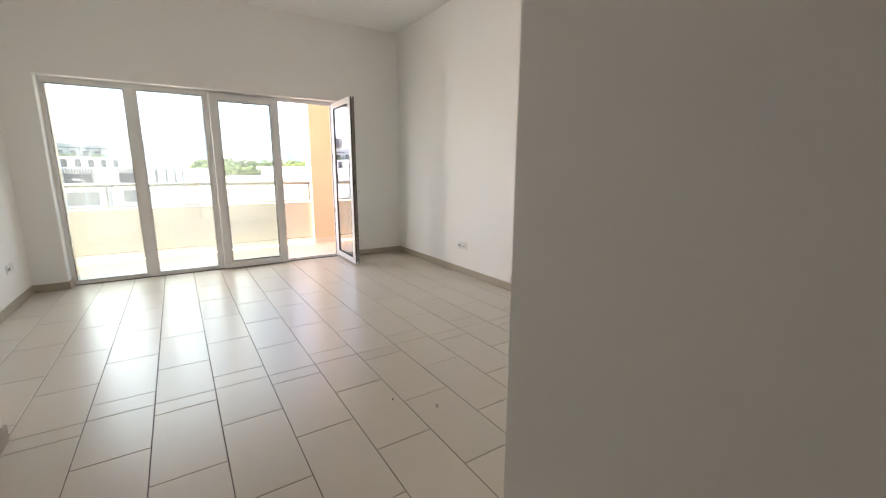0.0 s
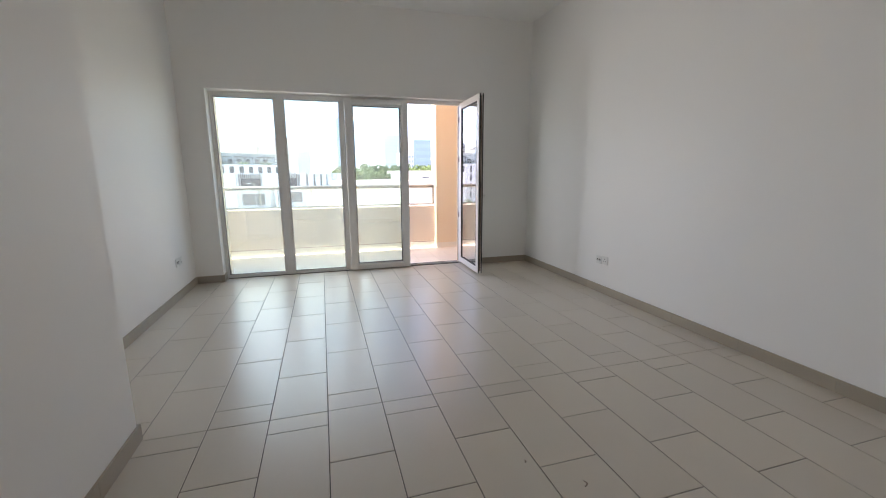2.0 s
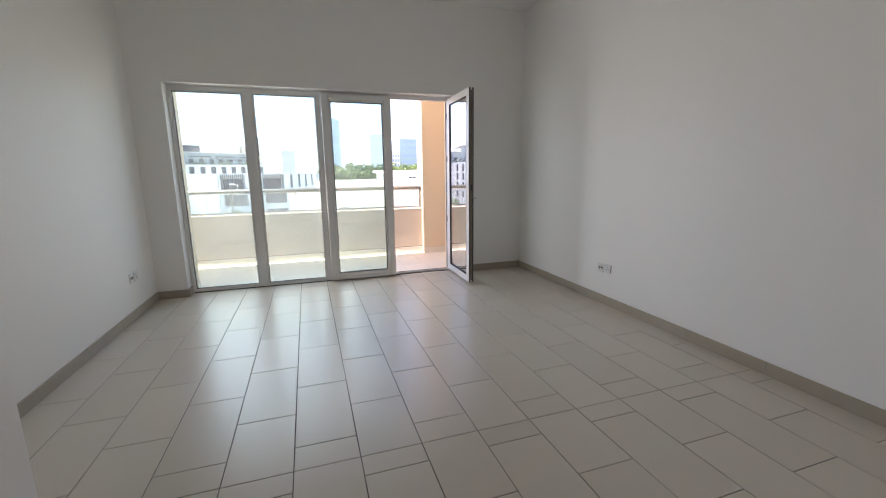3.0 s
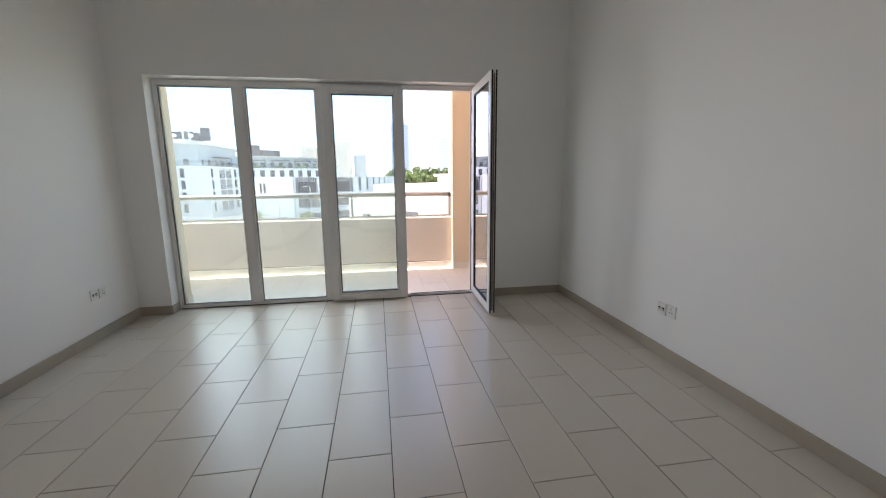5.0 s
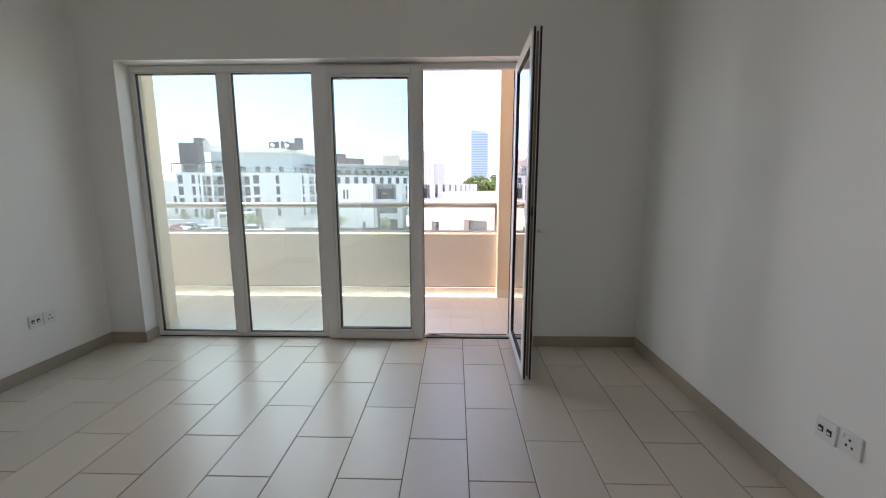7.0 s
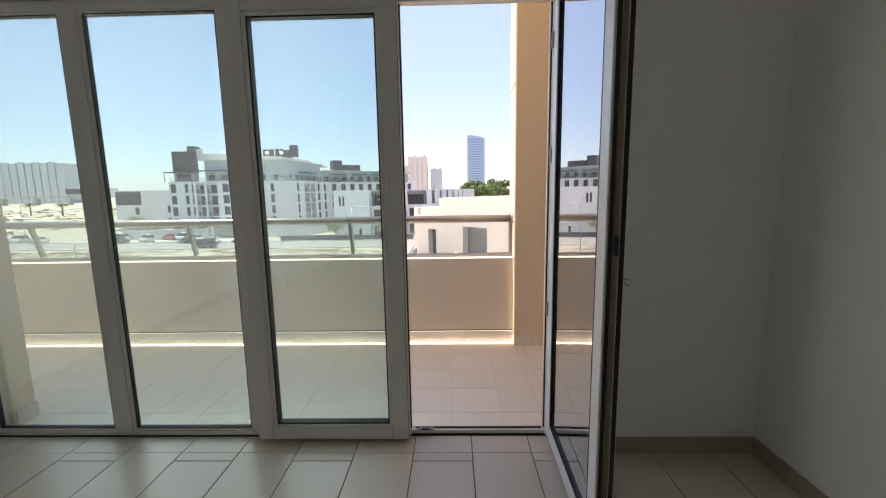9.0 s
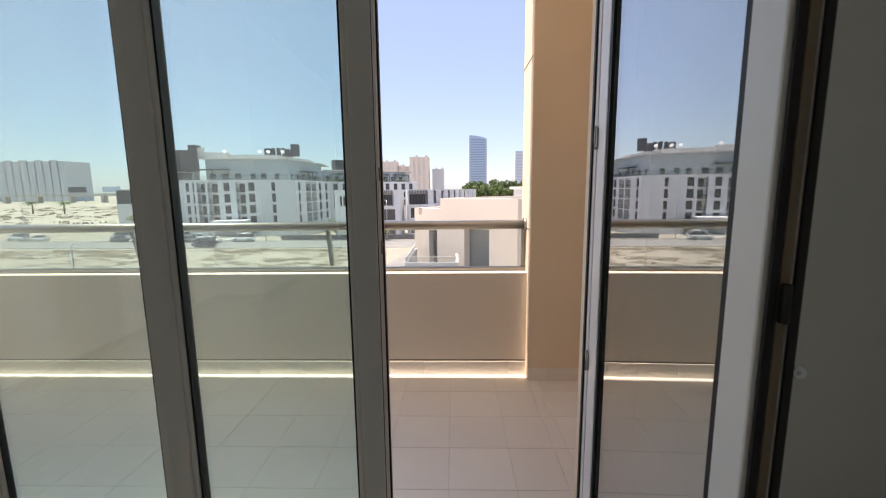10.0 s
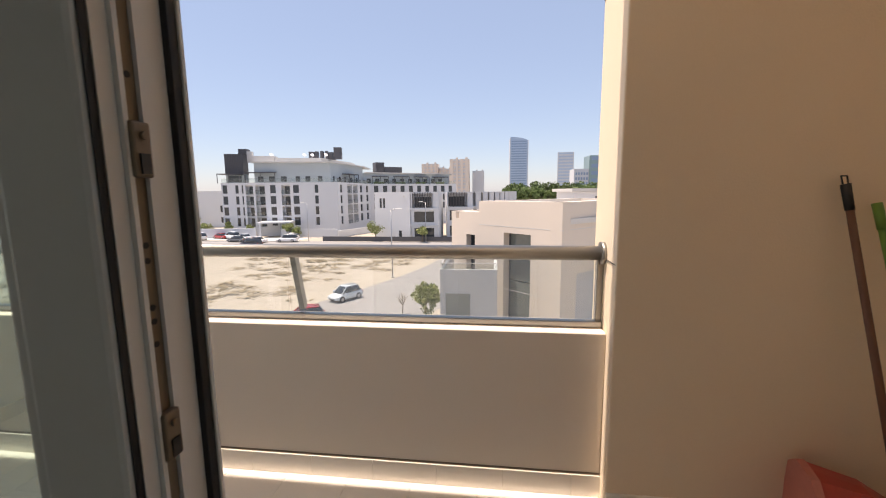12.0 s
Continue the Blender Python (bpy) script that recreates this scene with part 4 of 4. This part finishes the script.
for i in range(14):
    a = rng.uniform(0, math.tau)
    mid = Vector((0.35 * math.cos(a), 0.35 * math.sin(a), rng.uniform(1.2, 1.6)))
    tube(bm, (0.05, 0, 0.85), mid, 0.022, 0.012, n=5)
    for _ in range(3):
        tube(bm, mid, mid + Vector((rng.uniform(-0.35, 0.35), rng.uniform(-0.35, 0.35), rng.uniform(0.15, 0.6))), 0.010, 0.004, n=4)
part("branches", bm, M_BARK, bare)


def palm(at, h, seed):
    t = thing("palm_tree", "date palm with drooping grey-green fronds", "palm", at, group="palms on the sand")
    r = random.Random(seed)
    bm = bmesh.new()
    tube(bm, (0, 0, 0), (0.2, 0, h), 0.38, 0.28, n=8)
    part("trunk", bm, M_BARK, t)
    bm = bmesh.new()
    for i in range(34):
        a, up = r.uniform(0, math.tau), r.uniform(-0.3, 1.1)
        d = Vector((math.cos(a), math.sin(a), 0))
        side = Vector((-d.y, d.x, 0))
        prev, ln = None, r.uniform(3.4, 4.6)
        for s in range(5):
            q = s / 4
            c = Vector((0.2, 0, h)) + d * ln * q * math.cos(up * 0.6) + Vector((0, 0, up * ln * 0.5 * q - 1.9 * q * q))
            w = 0.6 * math.sin(math.pi * min(0.95, q + 0.15))
            cur = [bm.verts.new(c - side * w - Vector((0, 0, w * 0.5))), bm.verts.new(c), bm.verts.new(c + side * w - Vector((0, 0, w * 0.5)))]
            if prev:
                bm.faces.new((prev[0], cur[0], cur[1], prev[1]))
                bm.faces.new((prev[1], cur[1], cur[2], prev[2]))
            prev = cur
    part("fronds", bm, M_LEAF, t, "grey-green fronds")
    return t


for i, (x, y, h) in enumerate(((-232, 220, 6.5), (-211, 217, 6.3), (-262, 226, 7), (-176, 218, 7.5), (-290, 235, 7), (-200, 260, 6.5))):
    palm((x, y, GZ), h, i)

# dry tufts strewn over the sand
bm = bmesh.new()
sr = random.Random(11)


def clear_of_roads(x, y):
    return y < 74.5 and all((Vector((x - 2.6, y)) - Vector(p)).length > 8.6 for p in NEAR) and x < -1.9 - max(0, (64 - y)) * 0.2


made = 0
while made < 900:
    cx, cy = sr.uniform(-88, -5), 74 - 46 * sr.random() ** 1.7
    dens = noise.noise(Vector((cx * 0.06, cy * 0.06, 0)))
    if dens < -0.05 or not clear_of_roads(cx, cy):
        continue
    for _ in range(sr.randint(1, 4)):
        x, y = cx + sr.gauss(0, 0.8), cy + sr.gauss(0, 0.5)
        if not clear_of_roads(x, y):
            continue
        made += 1
        rr, hh = sr.uniform(0.4, 1.3), sr.uniform(0.08, 0.26)
        for _ in range(12):
            a, b = sr.uniform(0, math.tau), sr.uniform(0, 1) ** 0.7
            p = Vector((x + 1.3 * rr * b * math.cos(a), y + rr * b * math.sin(a), GZ + 0.02 + hh * (1.1 - b)))
            c = sr.uniform(0, math.tau)
            pts = [p + Vector((math.cos(c + q) * sr.uniform(0.12, 0.34), math.sin(c + q) * sr.uniform(0.12, 0.34), sr.uniform(-0.06, 0.03))) for q in (0, 2.1, 4.2)]
            bm.faces.new([bm.verts.new(q) for q in pts])
tagged(part("dry_scrub", bm, M_SCRUB), "dry brown tufts of desert scrub on sand", "scrub", kind="stuff")
bm = bmesh.new()
for _ in range(500):
    x, y = sr.uniform(-330, -90), sr.uniform(110, 330)
    rr, hh = sr.uniform(0.6, 2.2), sr.uniform(0.3, 0.8)
    for _ in range(8):
        a, b = sr.uniform(0, math.tau), sr.uniform(0.2, 1)
        p = Vector((x + 1.8 * rr * b * math.cos(a), y + rr * b * math.sin(a), GZ))
        s = Vector((sr.uniform(0.3, 0.8), sr.uniform(-0.2, 0.2), 0))
        bm.faces.new([bm.verts.new(p - s), bm.verts.new(p + s), bm.verts.new(p + Vector((0, 0, hh)))])
tagged(part("far_scrub", bm, M_SCRUB), "dry brown scrub on the far sand", "scrub", kind="stuff")

# ---- street lamps, cars ----
def street_lamp(at, h, rz, arm=1.2):
    s = thing("street_lamp", "slim grey street lamp with a flat head", "street lamp", at, rz, "street lamps")
    bm = bmesh.new()
    tube(bm, (0, 0, 0), (0, 0, h), 0.09, 0.055, n=10)
    part("pole", bm, M_RIM, s)
    bm = bmesh.new()
    tube(bm, (0, 0, h - 0.05), (arm * 0.6, 0, h + 0.12), 0.045, 0.04, n=8)
    part("arm", bm, M_RIM, s)
    part("head", boxes((arm * 0.5, arm * 1.2, -0.16, 0.16, h + 0.08, h + 0.22), bevel=0.04), M_PLATE, s)
    part("base", boxes((-0.2, 0.2, -0.2, 0.2, 0, 0.12), bevel=0.02), M_KERB, s)
    return s


street_lamp((-10.0, 50.0, GZ), 8.7, 0)
street_lamp((-39.5, 88.6, GZ), 8.7, math.pi)
street_lamp((-11.9, 87.6, GZ), 8.7, math.pi)
street_lamp((-37.4, 40.0, GZ), 5.5, 0, 0.6)
street_lamp((-95.0, 88.5, GZ), 8.7, 0)


def car_paint(name, c):
    return mat(name, c, 0.22, metal=0.1, vary=0.02, bump=0, coat=0.6)


PAINTS = {"white": car_paint("white_paint", (0.78, 0.78, 0.78)), "silver": car_paint("silver_paint", (0.66, 0.72, 0.76)), "grey": car_paint("dark_grey_paint", (0.10, 0.11, 0.12)),
          "red": car_paint("red_paint", (0.42, 0.05, 0.05)), "black": car_paint("black_paint", (0.025, 0.025, 0.03))}
M_LAMP = mat("lamp_glass", (0.7, 0.7, 0.68), 0.15, vary=0.03, bump=0)
M_TAIL = mat("tail_lamp_red", (0.35, 0.02, 0.02), 0.2, vary=0.05, bump=0)


def loft(sections, smooth=True):
    """A skin over cross sections (x, half width low, half width high, z low, z high), closed at both ends."""
    bm = bmesh.new()
    rings_ = []
    for x, wl, wh, zl, zh in sections:
        zm = zl + (zh - zl) * 0.55
        pts = [(-wl * 0.92, zl), (-wl, zl + 0.12 * (zh - zl)), (-wl, zm), (-wh, zh - 0.08 * (zh - zl)), (-wh * 0.86, zh), (wh * 0.86, zh), (wh, zh - 0.08 * (zh - zl)), (wl, zm), (wl, zl + 0.12 * (zh - zl)), (wl * 0.92, zl)]
        rings_.append([bm.verts.new((x, y, z)) for y, z in pts])
    for a, b in zip(rings_, rings_[1:]):
        for i in range(10):
            f = bm.faces.new((a[i], a[(i + 1) % 10], b[(i + 1) % 10], b[i]))
            f.smooth = smooth
    bm.faces.new(rings_[0][::-1])
    bm.faces.new(rings_[-1])
    bmesh.ops.recalc_face_normals(bm, faces=bm.faces[:])
    return bm


def car(kind, paint, at, rz):
    """A parked car; suv, hatch or sedan."""
    h, ln = {"suv": (1.85, 4.8), "hatch": (1.5, 3.45), "sedan": (1.42, 4.6)}[kind]
    what = {"suv": "sport utility car", "hatch": "small hatchback car", "sedan": "saloon car"}[kind]
    c = thing("car", f"{paint} {what} parked on the open ground", "car", at, rz, "parked cars")
    a, belt, w = ln / 2, h * 0.56, 0.90 if kind == "suv" else 0.82
    nose = 0.80 if kind == "hatch" else 0.74
    P = PAINTS[paint]
    part("body", loft([(-a, w * 0.86, w * 0.8, 0.35, belt * 0.93), (-a + 0.15, w * 0.96, w * 0.88, 0.24, belt * 1.02), (-a * 0.5, w, w * 0.92, 0.2, belt * 1.03), (a * 0.35, w, w * 0.92, 0.2, belt),
                       (a * 0.62, w * 0.98, w * 0.88, 0.22, belt * 0.95), (a - 0.25, w * 0.94, w * 0.8, 0.24, belt * nose), (a, w * 0.8, w * 0.7, 0.33, belt * 0.62)]), P, c)
    rear = -a + 0.12 if kind != "sedan" else -a * 0.62
    part("greenhouse", loft([(rear, w * 0.86, w * 0.66, belt * 0.98, belt + 0.08), (rear + 0.35, w * 0.88, w * 0.68, belt * 0.98, h - 0.06), (0.0, w * 0.89, w * 0.70, belt * 0.98, h - 0.03),
                             (a * 0.12, w * 0.89, w * 0.70, belt * 0.98, h - 0.06), (a * 0.55, w * 0.86, w * 0.68, belt * 0.94, belt + 0.03)]), M_PANE, c, "dark car windows")
    part("roof", loft([(rear + 0.33, w * 0.68, w * 0.60, h - 0.10, h - 0.035), (0.0, w * 0.71, w * 0.64, h - 0.08, h), (a * 0.16, w * 0.70, w * 0.62, h - 0.11, h - 0.04)]), P, c)
    for s in (-1, 1):
        bm = bmesh.new()
        tube(bm, (a * 0.14, s * w * 0.69, h - 0.07), (a * 0.53, s * w * 0.83, belt + 0.02), 0.035, n=6)
        tube(bm, (-a * 0.18, s * w * 0.71, h - 0.05), (-a * 0.14, s * w * 0.89, belt), 0.035, n=6)
        part("pillar", bm, P, c)
        part("mirror", boxes((a * 0.36, a * 0.46, s * w - 0.02 + (0.06 if s > 0 else -0.12), s * w + (0.14 if s > 0 else -0.04), belt, belt + 0.14), bevel=0.02), P, c)
        part("headlight", boxes((a - 0.24, a - 0.06, s * w * 0.68 - 0.16, s * w * 0.68 + 0.16, belt * 0.58, belt * 0.72), bevel=0.03), M_LAMP, c, "clear headlight")
        part("tail_light", boxes((-a - 0.01, -a + 0.12, s * w * 0.74 - 0.10, s * w * 0.74 + 0.10, belt * 0.72, belt * 0.95), bevel=0.03), M_TAIL, c, "red tail light")
        for x in (-a * 0.62, a * 0.60):
            r = 0.36 if kind == "suv" else 0.31
            bm = bmesh.new()
            tube(bm, (x, s * (w - 0.20), r), (x, s * (w + 0.015), r), r, n=18)
            wheel = part("wheel", bm, M_TYRE, c, "black tyre")
            bm = bmesh.new()
            tube(bm, (x, s * (w + 0.016), r), (x, s * (w + 0.03), r), r * 0.64, r * 0.5, n=14)
            part("rim", bm, M_RIM, wheel, "alloy rim")
    part("grille", boxes((a - 0.06, a + 0.012, -0.38, 0.38, 0.36, belt * 0.58), bevel=0.02), M_TYRE, c, "dark grille")
    part("number_plate", boxes((a + 0.013, a + 0.02, -0.25, 0.25, 0.40, 0.51)), M_PLATE, c)
    return c


car("hatch", "silver", (-12.2, 39.0, GZ + 0.02), radians(240))
car("hatch", "red", (-12.9, 31.2, GZ + 0.02), radians(205))
car("suv", "white", (-43.5, 86.3, GZ + 0.04), radians(185))
for i, (k, p, x, y, r) in enumerate((("suv", "white", -67.5, 89.3, 150), ("sedan", "red", -64.2, 92.5, 160), ("suv", "silver", -60.8, 91.8, 155), ("sedan", "silver", -56.8, 90.8, 150),
                                     ("sedan", "grey", -55.6, 86.0, 175), ("sedan", "white", -50.0, 84.6, 180), ("suv", "black", -47.0, 77.8, 170), ("sedan", "grey", -72.5, 87.5, 165), ("suv", "white", -76.0, 92.0, 165),
                                     ("sedan", "white", -46.2, 93.0, 160), ("sedan", "white", -94.0, 90.5, 170), ("suv", "silver", -99.5, 91.0, 172))):
    car(k, p, (x, y, GZ + 0.045), radians(r))

# ---- brooms and dustpan in the balcony's corner ----
M_BROWNSTICK = mat("brown_broom_stick", (0.16, 0.07, 0.04), 0.45, vary=0.15, scale=8, grain=80, bump=0.05)
M_GREENSTICK = mat("green_broom_stick", (0.14, 0.30, 0.05), 0.4, vary=0.1, scale=8, bump=0.03)
M_REDPLASTIC = mat("red_plastic", (0.50, 0.07, 0.05), 0.4, vary=0.08, scale=6, bump=0.03)


def broom(label, foot, tip, r, stick, head, loop):
    foot, tip = Vector(foot), Vector(tip)
    b = thing("broom", label, "broom", foot)
    top = tip - foot
    bm = bmesh.new()
    tube(bm, top * 0.07, top, r, r * 0.92, n=14)
    part("stick", bm, stick, b)
    part("head", boxes((-0.13, 0.13, -0.022, 0.022, 0.055, 0.115), bevel=0.012), head, b)
    bm = bmesh.new()
    br = random.Random(3)
    for _ in range(90):
        p = Vector((br.uniform(-0.125, 0.125), br.uniform(-0.018, 0.018), 0.056))
        tube(bm, p, (p.x * 1.12 + br.uniform(-0.008, 0.008), p.y * 1.5, 0.002), 0.0022, 0.0016, n=4, caps=False)
    part("bristles", bm, M_GREENSTICK if loop else M_REDPLASTIC, b, "stiff bristles")
    bm = bmesh.new()
    u = top.normalized()
    tube(bm, top, top - u * 0.09, r * 1.18, r * 1.12, n=14)
    part("end_cap", bm, M_DARK if loop else stick, b, "dark plastic cap" if loop else "")
    if loop:
        bm = bmesh.new()
        s = Vector((1, 0.3, 0)).normalized() * r * 0.9
        tube(bm, top - s, top - s * 1.1 + u * 0.028, 0.0028, n=6)
        tube(bm, top + s, top + s * 1.1 + u * 0.028, 0.0028, n=6)
        tube(bm, top - s * 1.1 + u * 0.028, top + s * 1.1 + u * 0.028, 0.0028, n=6)
        part("hanging_loop", bm, M_DARK, b, "dark hanging loop")
    return b


broom("broom with a brown stick and a dark hanging loop", (4.28, 1.20, 0), (4.06, 1.375, 1.33), 0.0125, M_BROWNSTICK, M_REDPLASTIC, True)
broom("broom with a green stick leaning in the corner", (4.30, 1.06, 0), (4.160, 1.372, 1.265), 0.0125, M_GREENSTICK, M_GREENSTICK, False)
pan = thing("dustpan", "red plastic hooded dustpan standing by the wall", "dustpan", (4.135, 1.25, 0), radians(-14))
pan.scale = (1.2, 1.1, 1.17)
M_PINKLIP = mat("pinkish_red_plastic", (0.58, 0.20, 0.15), 0.5, vary=0.12, scale=9, bump=0.03)


def hood(bm, x0, x1, s0, s1, n=14):
    """A rounded shell that narrows from x0 to x1; each end is (half depth, low, high)."""
    rings = []
    for x, (w, lo, hi) in ((x0, s0), (x0 + (x1 - x0) * 0.55, tuple(p * 0.7 + q * 0.3 for p, q in zip(s0, s1))), (x1, s1)):
        ring = []
        for i in range(n):
            a = 2 * math.pi * (i + 0.5) / n
            c, q = math.cos(a), math.sin(a)
            k = (abs(c) ** 4 + abs(q) ** 4) ** -0.25
            ring.append(bm.verts.new((x, w * c * k, (lo + hi) / 2 + (hi - lo) / 2 * q * k)))
        rings.append(ring)
    for p, q in zip(rings, rings[1:]):
        for i in range(n):
            bm.faces.new((p[i], p[(i + 1) % n], q[(i + 1) % n], q[i]))
    bm.faces.new(rings[0])
    bm.faces.new(rings[-1][::-1])
    bmesh.ops.recalc_face_normals(bm, faces=bm.faces[:])


bm = bmesh.new()
hood(bm, -0.118, 0.10, (0.11, 0.003, 0.285), (0.035, 0.14, 0.21))
part("pan", bm, M_REDPLASTIC, pan)
bm = bmesh.new()
hood(bm, -0.14, -0.1185, (0.113, 0.001, 0.288), (0.1135, 0.001, 0.29))
part("lip", bm, M_PINKLIP, pan, "paler pinkish lip")
bm = bmesh.new()
tube(bm, (0.095, 0, 0.175), (0.24, 0, 0.185), 0.018, 0.014, n=12)
part("pan_handle", bm, M_REDPLASTIC, pan)
bm = bmesh.new()
for i in range(10):
    a, b = i * 0.55, (i + 1) * 0.55
    tube(bm, (-0.15 + 0.04 * math.cos(a), -0.12 + 0.03 * math.sin(a), 0.03 + 0.012 * i), (-0.15 + 0.04 * math.cos(b), -0.12 + 0.03 * math.sin(b), 0.042 + 0.012 * i), 0.002, n=5)
part("cord", bm, M_DARK, pan, "thin dark cord")

# specks left on the floor
for x, y, s in ((2.452, -4.056, 0.018), (2.281, -3.856, 0.008)):
    bm = bmesh.new()
    tube(bm, (0, 0, 0.003), (s, s * 0.6, 0.003), 0.0025, 0.0015, n=6)
    tube(bm, (s, s * 0.6, 0.003), (s * 0.6, s * 1.8, 0.003), 0.0015, 0.001, n=6)
    tagged(part("debris", bm, M_BROWNSTICK, None, "", (x, y, 0.0008)), "tiny brown scrap lying on the tiles", "debris")

# ---- floor tiles, piece by piece ----
def tile_mesh(name, w, l, material):
    bm = bmesh.new()
    b = 0.0016
    lo = [(0, 0), (w, 0), (w, l), (0, l)]
    hi = [(b, b), (w - b, b), (w - b, l - b), (b, l - b)]
    r = [[bm.verts.new((x, y, z)) for x, y in ps] for ps, z in ((lo, -0.008), (lo, -b * 0.7), (hi, 0.0))]
    for a, c in ((0, 1), (1, 2)):
        for i in range(4):
            bm.faces.new((r[a][i], r[a][(i + 1) % 4], r[c][(i + 1) % 4], r[c][i]))
    bm.faces.new(r[2])
    me = bpy.data.meshes.new(name)
    bm.to_mesh(me)
    bm.free()
    me.materials.append(material)
    return me


PX, PY, J = 0.2955, 0.590, 0.0040
meshes = {}


def lay(owner, material, px, py, j, x_at, y_at, half, x0, x1, y0, y1):
    """Tiles in columns along y over a rectangle, cut at its edges."""
    k0, k1 = math.floor((x0 - x_at) / px), math.ceil((x1 - x_at) / px)
    for k in range(k0, k1):
        a, b = max(x0, x_at + k * px), min(x1, x_at + (k + 1) * px - j)
        off = y_at + (half if k % 2 else 0)
        for n in range(math.floor((y0 - off) / py), math.ceil((y1 - off) / py)):
            c, d = max(y0, off + n * py), min(y1, off + (n + 1) * py - j)
            if b - a < 0.012 or d - c < 0.012:
                continue
            key = (material.name, round(b - a, 4), round(d - c, 4))
            if key not in meshes:
                meshes[key] = tile_mesh("tile", b - a, d - c, material)
            share("tile", meshes[key], owner, (a, c, random.uniform(-0.0004, 0.0004)))


lay(floor, M_TILE, PX, PY, J, 2.037, -1.242, 0.295, 0.001, 4.299, -3.179, -0.001)
lay(floor, M_TILE, PX, PY, J, 2.037, -1.242, 0.295, 0.561, 4.299, -5.243, -3.1825)
lay(floor, M_TILE, PX, PY, J, 2.037, -1.242, 0.295, 0.561, 1.867, -6.499, -5.2465)
lay(floor, M_TILE, PX, PY, J, 2.037, -1.242, 0.295, 0.291, 3.429, 0.0, 0.1395)
lay(bal, M_CREAMTILE, 0.298, 0.292, 0.002, 2.816, 0.372, 0.0, BX0 + 0.001, 3.341, 0.231, 1.499)
lay(bal, M_CREAMTILE, 0.298, 0.292, 0.002, 2.816, 0.372, 0.0, 3.3425, BX1 - 0.001, 0.231, 1.409)
